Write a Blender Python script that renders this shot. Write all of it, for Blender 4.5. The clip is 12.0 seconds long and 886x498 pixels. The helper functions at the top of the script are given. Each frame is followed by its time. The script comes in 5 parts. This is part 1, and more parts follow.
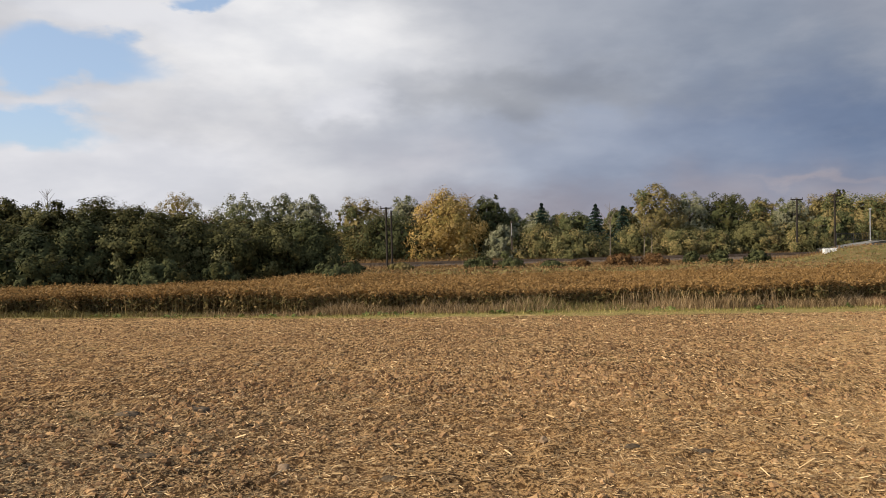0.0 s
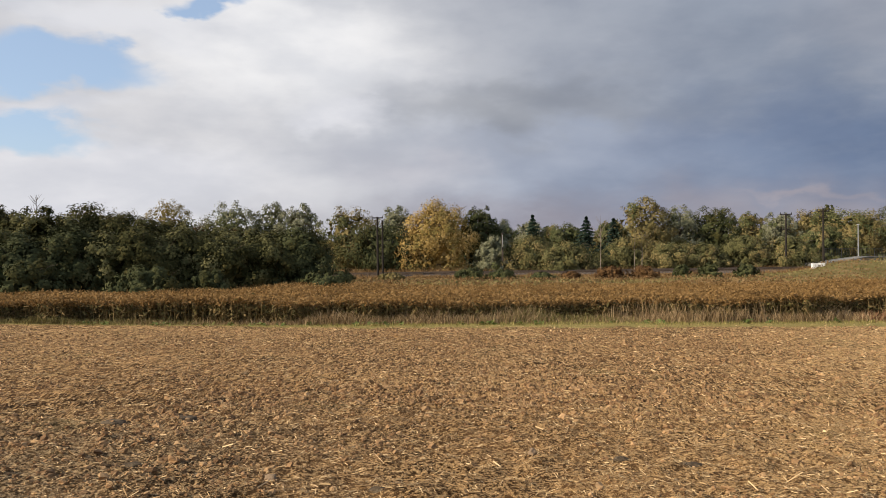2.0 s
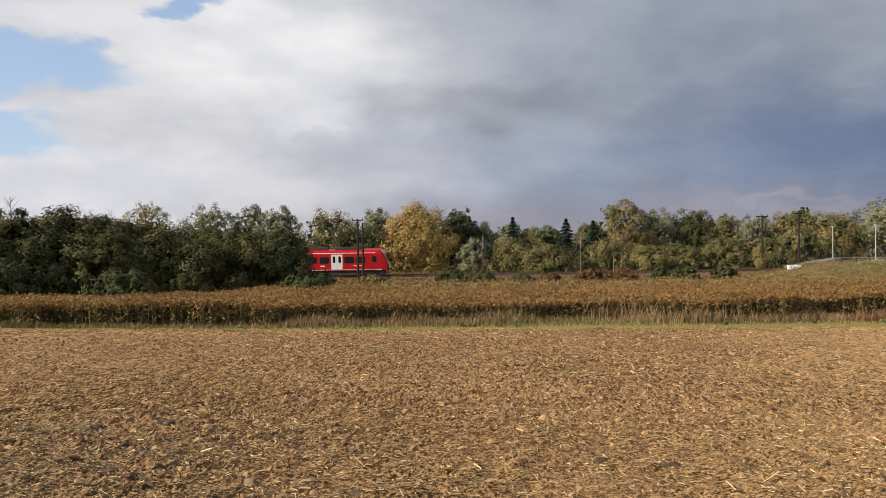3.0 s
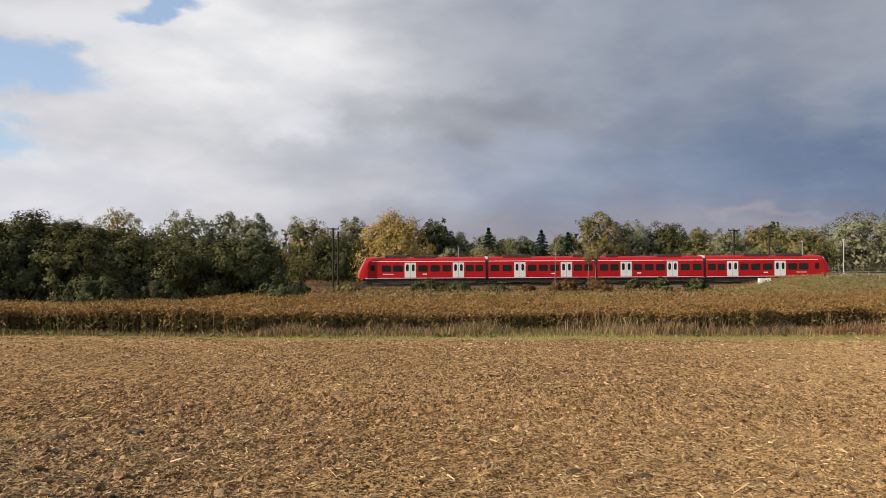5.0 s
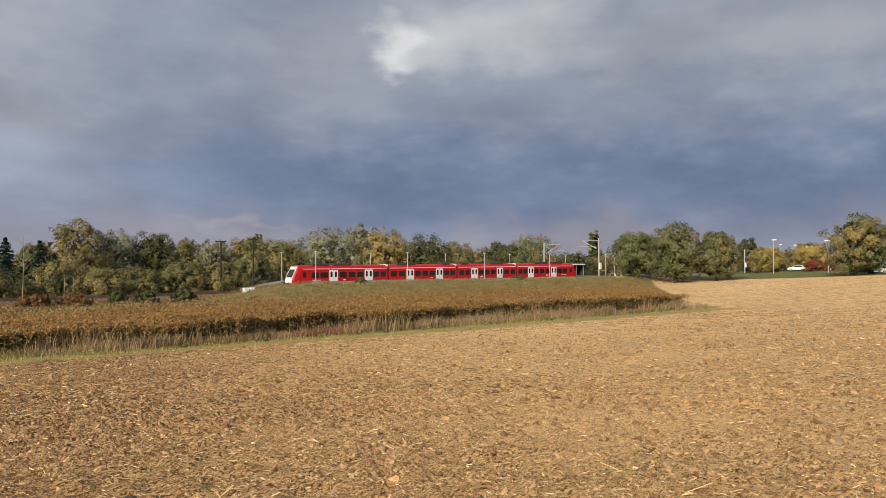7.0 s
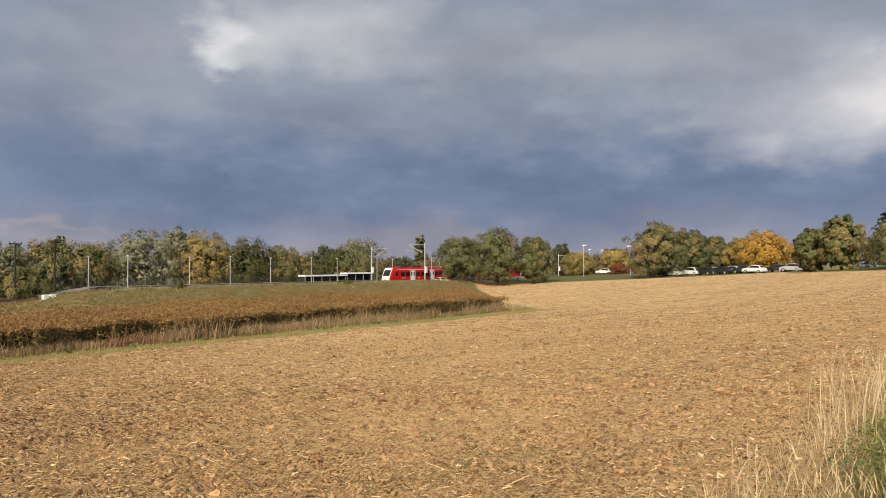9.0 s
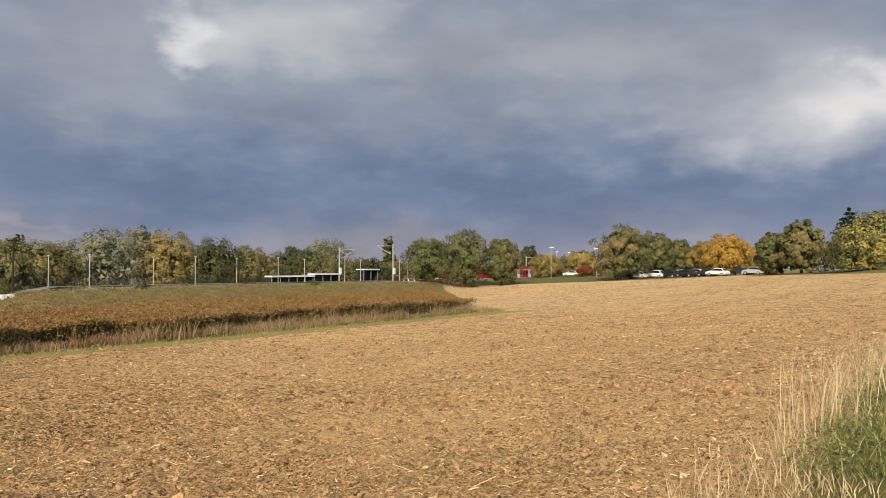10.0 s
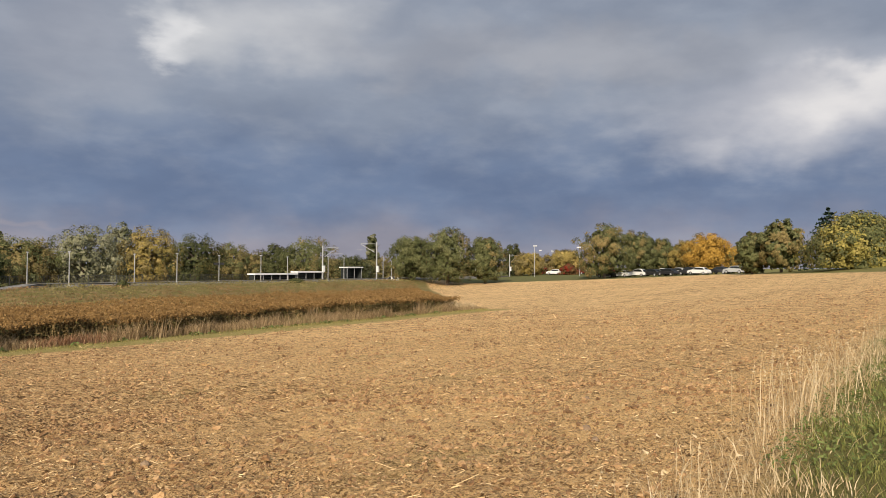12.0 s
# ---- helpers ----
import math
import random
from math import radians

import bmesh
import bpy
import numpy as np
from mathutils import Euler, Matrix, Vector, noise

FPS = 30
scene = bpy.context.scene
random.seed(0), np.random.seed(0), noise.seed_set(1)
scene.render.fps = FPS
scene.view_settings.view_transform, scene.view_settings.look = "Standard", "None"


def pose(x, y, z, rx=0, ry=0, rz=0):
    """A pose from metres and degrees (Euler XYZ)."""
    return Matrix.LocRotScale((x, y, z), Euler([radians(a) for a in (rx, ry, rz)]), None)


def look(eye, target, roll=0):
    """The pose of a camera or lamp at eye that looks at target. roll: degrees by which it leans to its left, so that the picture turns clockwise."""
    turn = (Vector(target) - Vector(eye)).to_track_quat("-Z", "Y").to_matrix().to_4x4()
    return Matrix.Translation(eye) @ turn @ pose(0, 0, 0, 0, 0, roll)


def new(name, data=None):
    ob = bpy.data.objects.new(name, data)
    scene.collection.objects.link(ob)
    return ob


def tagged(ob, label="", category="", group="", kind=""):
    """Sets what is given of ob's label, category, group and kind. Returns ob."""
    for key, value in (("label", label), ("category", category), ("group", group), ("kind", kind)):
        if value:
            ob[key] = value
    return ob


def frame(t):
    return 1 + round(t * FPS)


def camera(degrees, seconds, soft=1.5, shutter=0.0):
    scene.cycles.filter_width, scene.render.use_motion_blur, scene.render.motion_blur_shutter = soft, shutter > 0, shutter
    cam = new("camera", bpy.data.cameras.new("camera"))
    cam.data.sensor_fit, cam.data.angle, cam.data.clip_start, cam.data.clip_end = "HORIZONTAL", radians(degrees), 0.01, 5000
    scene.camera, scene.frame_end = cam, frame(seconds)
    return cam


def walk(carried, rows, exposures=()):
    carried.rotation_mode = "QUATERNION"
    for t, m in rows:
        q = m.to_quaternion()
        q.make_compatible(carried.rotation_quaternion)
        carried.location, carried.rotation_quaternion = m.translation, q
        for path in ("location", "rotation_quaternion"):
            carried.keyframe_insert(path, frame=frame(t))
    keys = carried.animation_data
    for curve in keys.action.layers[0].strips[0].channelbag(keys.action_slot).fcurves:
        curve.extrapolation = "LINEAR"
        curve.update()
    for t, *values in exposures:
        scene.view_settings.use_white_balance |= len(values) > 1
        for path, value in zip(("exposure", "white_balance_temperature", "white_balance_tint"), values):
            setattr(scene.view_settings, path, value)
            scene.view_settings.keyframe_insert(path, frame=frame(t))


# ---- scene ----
cam = camera(62.0, 12.0, soft=0.5)

# seconds, heading (degrees clockwise from +Y), pitch, roll of the picture
EYE = (0.0, 0.0, 1.7)
PATH = [
    (0.0, -3.26, -1.40, -1.31), (0.5, -3.15, -1.40, -1.33), (1.0, -2.66, -1.12, -1.00),
    (1.5, -2.75, -0.62, -0.77), (2.0, -2.54, -0.60, -0.63), (2.5, -2.35, -0.61, -0.70),
    (3.0, -1.02, -0.44, -0.69), (3.2, -0.72, -0.32, -0.80), (4.8, -0.76, 0.15, 0.00),
    (5.0, 0.87, 0.32, -0.03), (5.5, 14.29, 0.46, 0.06), (6.0, 25.47, 0.68, 0.11),
    (6.5, 33.61, 0.86, -0.10), (7.0, 39.18, 1.10, -0.10), (7.2, 41.24, 1.13, -0.05),
    (8.8, 51.60, 1.36, -0.18), (9.0, 52.53, 1.38, -0.20), (9.5, 54.69, 1.43, -0.06),
    (10.0, 54.99, 1.49, 0.11), (10.5, 55.79, 1.38, 0.10), (11.0, 56.10, 1.39, 0.15),
    (11.5, 56.17, 1.42, 0.10), (12.0, 56.26, 1.35, 0.27),
]


def aim(az, pitch, roll, eye=EYE):
    a, p = radians(az), radians(pitch)
    way = Vector((math.sin(a) * math.cos(p), math.cos(a) * math.cos(p), math.sin(p)))
    return look(eye, Vector(eye) + way, roll)


walk(cam, [(t, aim(az, p, r)) for t, az, p, r in PATH])

# ---- light ----
SUN_AZ, SUN_EL = -112.0, 28.0   # heading of the sun, clockwise from +Y, and its height
sun = new("sun", bpy.data.lights.new("sun", "SUN"))
sun.data.energy, sun.data.angle, sun.data.color = 5.0, radians(0.6), (1.0, 0.85, 0.65)
sun.matrix_world = look((0, 0, 60), Vector((0, 0, 60)) - Vector((
    math.sin(radians(SUN_AZ)) * math.cos(radians(SUN_EL)),
    math.cos(radians(SUN_AZ)) * math.cos(radians(SUN_EL)), math.sin(radians(SUN_EL)))))


class Nodes:
    """Short hand for building a node tree."""

    def __init__(self, tree):
        self.tree = tree
        tree.nodes.clear()

    def add(self, kind):
        return self.tree.nodes.new(kind)

    def put(self, socket, value):
        if isinstance(value, bpy.types.NodeSocket):
            self.tree.links.new(value, socket)
        else:
            socket.default_value = value

    def math(self, op, a, b=0.0, c=0.0, clamp=False):
        n = self.add("ShaderNodeMath")
        n.operation, n.use_clamp = op, clamp
        for s, v in zip(n.inputs, (a, b, c)):
            self.put(s, v)
        return n.outputs[0]

    def step(self, x, lo, hi, to0=0.0, to1=1.0):
        n = self.add("ShaderNodeMapRange")
        n.interpolation_type = "SMOOTHSTEP"
        for s, v in zip(n.inputs, (x, lo, hi, to0, to1)):
            self.put(s, v)
        return n.outputs[0]

    def noise(self, vector, scale, detail=4.0, rough=0.55, stretch=None, color=False):
        if stretch:
            m = self.add("ShaderNodeMapping")
            self.put(m.inputs["Vector"], vector)
            m.inputs["Scale"].default_value = stretch
            vector = m.outputs[0]
        n = self.add("ShaderNodeTexNoise")
        self.put(n.inputs["Vector"], vector)
        n.inputs["Scale"].default_value, n.inputs["Detail"].default_value, n.inputs["Roughness"].default_value = scale, detail, rough
        return n.outputs["Color" if color else "Fac"]

    def mix(self, fac, a, b, blend="MIX"):
        n = self.add("ShaderNodeMix")
        n.data_type, n.blend_type = "RGBA", blend
        self.put(n.inputs[0], fac)
        for s, v in ((n.inputs[6], a), (n.inputs[7], b)):
            self.put(s, (*v, 1) if isinstance(v, tuple) and len(v) == 3 else v)
        return n.outputs[2]


def build_sky():
    """Autumn sky: blue gaps and white cumulus towards the sun, slate-grey cloud bank away from it."""
    world = bpy.data.worlds.new("sky")
    scene.world = world
    world.use_nodes = True
    N = Nodes(world.node_tree)
    way = N.add("ShaderNodeTexCoord").outputs["Generated"]
    xyz = N.add("ShaderNodeSeparateXYZ")
    N.put(xyz.inputs[0], way)
    x, y, z = xyz.outputs
    az = N.math("MULTIPLY", N.math("ARCTAN2", x, y), 57.2958)
    el = N.math("MULTIPLY", N.math("ARCSINE", z), 57.2958)
    # uneven cloud edges: displace both angles by soft noise
    n1 = N.noise(way, 5.0, 4, 0.48, (1, 1, 2.2))
    n2 = N.noise(way, 7.0, 4, 0.5, (1.3, 1.3, 2.0))
    n3 = N.noise(way, 14.0, 5, 0.55, (1, 1, 2.5))
    w1 = N.math("SUBTRACT", n1, 0.5)
    w2 = N.math("SUBTRACT", n2, 0.5)
    azw = N.math("ADD", az, N.math("ADD", N.math("MULTIPLY", w1, 11.0), N.math("MULTIPLY", N.math("SUBTRACT", n3, 0.5), 5.0)))
    elw = N.math("ADD", el, N.math("ADD", N.math("MULTIPLY", w2, 6.0), N.math("MULTIPLY", N.math("SUBTRACT", n3, 0.5), 2.6)))

    def blob(a, e, ra, re, soft=1.0):
        da = N.math("DIVIDE", N.math("SUBTRACT", azw, a), ra)
        de = N.math("DIVIDE", N.math("SUBTRACT", elw, e), re)
        d = N.math("SQRT", N.math("ADD", N.math("MULTIPLY", da, da), N.math("MULTIPLY", de, de)))
        return N.step(d, 1.0 + soft * 0.5, 1.0 - soft * 0.5)

    nish = N.add("ShaderNodeTexSky")
    nish.sky_type, nish.sun_disc = "NISHITA", False
    nish.sun_elevation, nish.sun_rotation = radians(SUN_EL), radians(SUN_AZ)
    blue = N.mix(0.45, N.mix(1.0, nish.outputs[0], (0.14, 0.14, 0.15), "MULTIPLY"), (0.52, 0.66, 0.86))
    # broad tone of the cloud deck: pale towards the sun, slate away from it
    tone = N.step(azw, -26.0, 24.0)
    deck = N.mix(tone, (0.66, 0.66, 0.69), (0.265, 0.305, 0.385))
    low = N.mix(N.step(azw, -20.0, 30.0), (0.55, 0.58, 0.66), (0.158, 0.212, 0.33))
    band = N.math("MULTIPLY", N.step(elw, 13.0, 6.5), N.step(azw, -18.0, 12.0))
    col = N.mix(band, deck, low)
    col = N.mix(N.math("MULTIPLY", N.step(elw, 5.5, 0.5), N.step(az, -25.0, 5.0)), col, (0.315, 0.305, 0.36))
    col = N.mix(N.math("MULTIPLY", N.step(n3, 0.4, 0.75), 0.14), col, N.mix(0.5, col, (0.72, 0.72, 0.75)))
    return world, N, way, az, el, azw, elw, blob, blue, col, n1, n2, n3


def finish_sky(args):
    world, N, way, az, el, azw, elw, blob, blue, col, n1, n2, n3 = args
    for a, e, ra, re, soft, c, k in SKY_CLOUDS:
        col = N.mix(N.math("MULTIPLY", blob(a, e, ra, re, soft), k), col, c)
    # billows: soft light and dark folds over all the cloud
    fold = N.noise(way, 6.5, 7, 0.5, (1, 1, 2.4))
    col = N.mix(1.0, col, N.mix(N.step(fold, 0.32, 0.68), (0.88, 0.89, 0.91), (1.10, 1.09, 1.07)), "MULTIPLY")
    gaps = None
    for a, e, ra, re, soft in SKY_GAPS:
        m = blob(a, e, ra, re, soft)
        gaps = m if gaps is None else N.math("MAXIMUM", gaps, m)
    # towards the sun, behind the camera, the cloud breaks up
    behind = N.math("MULTIPLY", N.step(N.math("ABSOLUTE", azw), 95.0, 130.0), N.step(n1, 0.42, 0.58))
    gaps = N.math("MAXIMUM", gaps, behind)
    col = N.mix(gaps, col, blue)
    back = N.add("ShaderNodeBackground")
    N.put(back.inputs["Color"], col)
    back.inputs["Strength"].default_value = 1.0
    out = N.add("ShaderNodeOutputWorld")
    N.put(out.inputs["Surface"], back.outputs[0])


# heading, height, half width, half height (degrees), softness, colour, weight
SKY_CLOUDS = [
    (-14.0, 14.5, 9.0, 5.0, 1.3, (0.84, 0.84, 0.86), 0.9),
    (-28.0, 4.6, 13.0, 2.8, 1.0, (0.76, 0.76, 0.80), 0.85),
    (-34.0, 9.7, 7.0, 0.8, 1.2, (0.70, 0.71, 0.76), 0.8),
    (-27.0, 15.5, 7.0, 1.4, 1.2, (0.70, 0.71, 0.76), 0.8),
    (-11.0, 9.4, 3.4, 1.2, 1.3, (0.80, 0.80, 0.84), 0.75),
    (-5.0, 5.6, 4.5, 1.6, 1.6, (0.56, 0.55, 0.60), 0.6),
    (4.0, 10.5, 9.0, 1.6, 1.6, (0.27, 0.285, 0.32), 0.6),
    (36.6, 16.4, 2.6, 2.3, 1.5, (0.58, 0.59, 0.61), 0.75),
    (35.2, 16.5, 1.3, 1.8, 1.6, (0.88, 0.87, 0.87), 0.85),
    (43.0, 17.6, 8.0, 2.4, 1.9, (0.54, 0.55, 0.58), 0.85),
    (29.0, 15.0, 4.5, 3.0, 1.6, (0.36, 0.38, 0.44), 0.7),
    (83.0, 11.0, 10.0, 3.0, 1.9, (0.56, 0.56, 0.60), 0.95),
    (87.0, 12.0, 4.6, 1.4, 1.9, (0.76, 0.74, 0.74), 0.9),
    (66.0, 16.0, 16.0, 2.0, 1.6, (0.38, 0.39, 0.43), 0.7),
    (24.8, 2.9, 3.6, 0.30, 1.9, (0.48, 0.40, 0.40), 0.35),
]
SKY_GAPS = [
    (-30.5, 12.3, 6.5, 1.5, 0.7),
    (-34.0, 7.9, 5.0, 1.5, 0.7),
    (-21.0, 17.0, 2.6, 0.8, 0.7),
]
finish_sky(build_sky())


# ---- materials ----
def material(name, colors, scale=3.0, rough=0.9, bump=0.0, bump_scale=None, metal=0.0, spec=0.3, per_object=0.0, per_island=0.0, stretch=None, trans=0.0, dist=0.02):
    """A surface whose colour wanders between the given ones at two scales."""
    m = bpy.data.materials.new(name)
    m.use_nodes = True
    N = Nodes(m.node_tree)
    pos = N.add("ShaderNodeTexCoord").outputs["Object"]
    a = N.noise(pos, scale, 5, 0.6, stretch)
    b = N.noise(pos, scale * 7.3, 4, 0.6, stretch)
    f = N.math("ADD", N.math("MULTIPLY", a, 0.65), N.math("MULTIPLY", b, 0.35))
    if per_island or per_object:
        g = N.add("ShaderNodeNewGeometry").outputs["Random Per Island"] if per_island else N.add("ShaderNodeObjectInfo").outputs["Random"]
        k = per_island or per_object
        f = N.math("ADD", N.math("MULTIPLY", f, 1 - k), N.math("MULTIPLY", g, k))
    ramp = N.add("ShaderNodeValToRGB")
    N.put(ramp.inputs[0], N.step(f, 0.5 - 0.22 - 0.2 * (per_island or per_object), 0.5 + 0.22 + 0.2 * (per_island or per_object)) if len(colors) > 1 else f)
    els = ramp.color_ramp.elements
    while len(els) < len(colors):
        els.new(0.5)
    for i, c in enumerate(colors):
        els[i].position = i / max(1, len(colors) - 1)
        els[i].color = (*c, 1)
    if len(colors) == 1:
        els[1].color = (*colors[0], 1)
    p = N.add("ShaderNodeBsdfPrincipled")
    N.put(p.inputs["Base Color"], ramp.outputs[0])
    N.put(p.inputs["Roughness"], N.math("ADD", rough - 0.05, N.math("MULTIPLY", b, 0.1)))
    p.inputs["Metallic"].default_value = metal
    p.inputs["Specular IOR Level"].default_value = spec
    if bump:
        n = N.add("ShaderNodeBump")
        n.inputs["Strength"].default_value, n.inputs["Distance"].default_value = bump, dist
        N.put(n.inputs["Height"], N.noise(pos, bump_scale or scale * 9, 5, 0.65, stretch))
        N.put(p.inputs["Normal"], n.outputs[0])
    surf = p.outputs[0]
    if trans:
        t = N.add("ShaderNodeBsdfTranslucent")
        N.put(t.inputs["Color"], ramp.outputs[0])
        x = N.add("ShaderNodeMixShader")
        x.inputs[0].default_value = trans
        N.put(x.inputs[1], surf)
        N.put(x.inputs[2], t.outputs[0])
        surf = x.outputs[0]
    out = N.add("ShaderNodeOutputMaterial")
    N.put(out.inputs["Surface"], surf)
    return m


def leaf_mat(name, *colors):
    return material(name, colors, scale=0.35, rough=0.85, per_island=0.16, trans=0.05, spec=0.12, dist=0.5)


LEAF_HEDGE = leaf_mat("leaf_hedge", (0.026, 0.030, 0.011), (0.060, 0.060, 0.020), (0.142, 0.115, 0.039))
LEAF_DARK = leaf_mat("leaf_dark", (0.033, 0.041, 0.017), (0.069, 0.077, 0.032), (0.132, 0.131, 0.054))
LEAF_GREEN = leaf_mat("leaf_green", (0.048, 0.059, 0.022), (0.106, 0.116, 0.046), (0.233, 0.223, 0.106))
LEAF_OLIVE = leaf_mat("leaf_olive", (0.100, 0.087, 0.033), (0.194, 0.158, 0.062), (0.333, 0.253, 0.118))
LEAF_GREY = leaf_mat("leaf_grey", (0.101, 0.106, 0.059), (0.199, 0.201, 0.120), (0.373, 0.355, 0.239))
LEAF_GOLD = leaf_mat("leaf_gold", (0.211, 0.139, 0.039), (0.387, 0.263, 0.083), (0.553, 0.404, 0.177))
LEAF_SHRUB = leaf_mat("leaf_shrub", (0.065, 0.067, 0.026), (0.124, 0.119, 0.047), (0.218, 0.193, 0.087))
LEAF_YELLOW = leaf_mat("leaf_yellow", (0.134, 0.109, 0.033), (0.268, 0.207, 0.062), (0.463, 0.341, 0.131))
LEAF_LIME = leaf_mat("leaf_lime", (0.134, 0.123, 0.032), (0.278, 0.242, 0.062), (0.474, 0.381, 0.136))
LEAF_ORANGE = leaf_mat("leaf_orange", (0.185, 0.113, 0.027), (0.371, 0.216, 0.040), (0.535, 0.339, 0.081))
LEAF_RUST = leaf_mat("leaf_rust", (0.058, 0.033, 0.017), (0.129, 0.071, 0.030), (0.234, 0.134, 0.058))
LEAF_RED = leaf_mat("leaf_red", (0.112, 0.014, 0.011), (0.210, 0.032, 0.018), (0.280, 0.070, 0.036))
LEAF_SPRUCE = leaf_mat("leaf_spruce", (0.021, 0.035, 0.027), (0.042, 0.067, 0.048), (0.075, 0.109, 0.071))
BARK = material("bark", [(0.05, 0.04, 0.03), (0.13, 0.10, 0.075), (0.20, 0.17, 0.13)], 2.0, 0.95, 0.6)
BARK_PALE = material("bark_pale", [(0.10, 0.085, 0.065), (0.24, 0.20, 0.155), (0.36, 0.31, 0.25)], 2.0, 0.9, 0.4)


# ---- building helpers ----
def smooth(x, lo, hi):
    t = np.clip((np.asarray(x, float) - lo) / (hi - lo), 0, 1)
    return t * t * (3 - 2 * t)


def rail_z(x):
    return -2.80 + 0.0045 * np.asarray(x, float)


def ground_z(x, y):
    """The lie of the land: the field falls to the railway and climbs towards the car park."""
    x, y = np.asarray(x, float), np.asarray(y, float)
    s = np.clip(y / 60.0, 0, 1)
    z = -2.6 * s * (2 - s)
    z = z + np.where(y < 0, 0.6 * (1 - np.exp(y / 12.0)), 0)
    z = z + 2.6 * smooth(x - 1.05 * y, 25, 115) + 0.5 * smooth(-x, 8, 40) * smooth(y, 60, 20)
    z = z - 0.7 * smooth(y, 62, 92) * smooth(x, 150, 95)
    bank = smooth(x, 39, 50) * smooth(y, 86, 98.0) * smooth(y, 103.0, 100.8) * smooth(x, 205, 150)
    z = z * (1 - bank) + (-1.38) * bank
    # level the formation under the tracks
    bed = smooth(y, 100.5, 103.0) * smooth(y, 116, 113)
    z = z * (1 - bed) + (rail_z(np.clip(x, -600, 600)) - 0.75) * bed
    far = smooth(y, 112, 125)
    return z * (1 - far) + far * (-3.1 + 0.004 * np.clip(x, -300, 300))


def gz(x, y):
    return float(ground_z(x, y))


def mesh_of(name, verts, faces, mats, mat_index=None, smooth_shade=False):
    me = bpy.data.meshes.new(name)
    me.from_pydata(verts.tolist() if hasattr(verts, "tolist") else verts, [], faces.tolist() if hasattr(faces, "tolist") else faces)
    for m in mats:
        me.materials.append(m)
    if mat_index is not None:
        me.polygons.foreach_set("material_index", np.asarray(mat_index, np.int32))
    if smooth_shade:
        me.polygons.foreach_set("use_smooth", np.ones(len(me.polygons), bool))
    me.update()
    return me


def part(name, bm, mat, parent, label=""):
    """Links a bmesh as one mesh object under a thing or part."""
    me = bpy.data.meshes.new(name)
    bm.to_mesh(me)
    bm.free()
    me.materials.append(mat)
    ob = new(name, me)
    ob.parent = parent
    if label:
        tagged(ob, label)
    return ob


def box(x0, y0, z0, x1, y1, z1, bevel=0.0, bm=None):
    bm = bm or bmesh.new()
    g = bmesh.ops.create_cube(bm, size=1.0)
    for v in g["verts"]:
        v.co = Vector((x0 + (v.co.x + 0.5) * (x1 - x0), y0 + (v.co.y + 0.5) * (y1 - y0), z0 + (v.co.z + 0.5) * (z1 - z0)))
    if bevel:
        bmesh.ops.bevel(bm, geom=list({e for v in g["verts"] for e in v.link_edges}), offset=bevel, segments=2, affect="EDGES", profile=0.5)
    return bm


def rod(a, b, r0, r1=None, seg=8, bm=None):
    """A tapered round bar from a to b."""
    bm = bm or bmesh.new()
    a, b = Vector(a), Vector(b)
    m = Matrix.Translation((a + b) / 2) @ (b - a).to_track_quat("Z", "Y").to_matrix().to_4x4()
    bmesh.ops.create_cone(bm, cap_ends=True, segments=seg, radius1=r0, radius2=r0 if r1 is None else r1, depth=(b - a).length, matrix=m)
    return bm


def empty(name, m, label, category, group=""):
    ob = new(name)
    ob.matrix_world = m
    return tagged(ob, label, category, group)


def value_noise(x, y, seed):
    """Smooth lattice noise between 0 and 1, for relief."""
    rng = np.random.default_rng(seed)
    table = rng.random((256, 256))
    xi, yi = np.floor(x).astype(int), np.floor(y).astype(int)
    fx, fy = x - xi, y - yi
    fx, fy = fx * fx * (3 - 2 * fx), fy * fy * (3 - 2 * fy)
    a, b = table[xi % 256, yi % 256], table[(xi + 1) % 256, yi % 256]
    c, d = table[xi % 256, (yi + 1) % 256], table[(xi + 1) % 256, (yi + 1) % 256]
    return a + (b - a) * fx + (c - a) * fy + (a - b - c + d) * fx * fy


REED_X0, REED_X1, REED_Y0, REED_Y1 = -60.0, 53.5, 34.0, 58.0


def relief(x, y):
    """Clods and ridges of the harrowed field, fading with distance."""
    d = np.hypot(x, y)
    amp = np.exp(-d / 40.0)
    r = 0.07 * (value_noise(x * 3.1, y * 3.1, 1) - 0.5) + 0.11 * (value_noise(x * 6.3, y * 6.3, 2) - 0.5) + 0.05 * (value_noise(x * 11.7, y * 11.7, 4) - 0.5) + 0.03 * (value_noise(x * 1.1, y * 1.1, 3) - 0.5)
    return r * amp


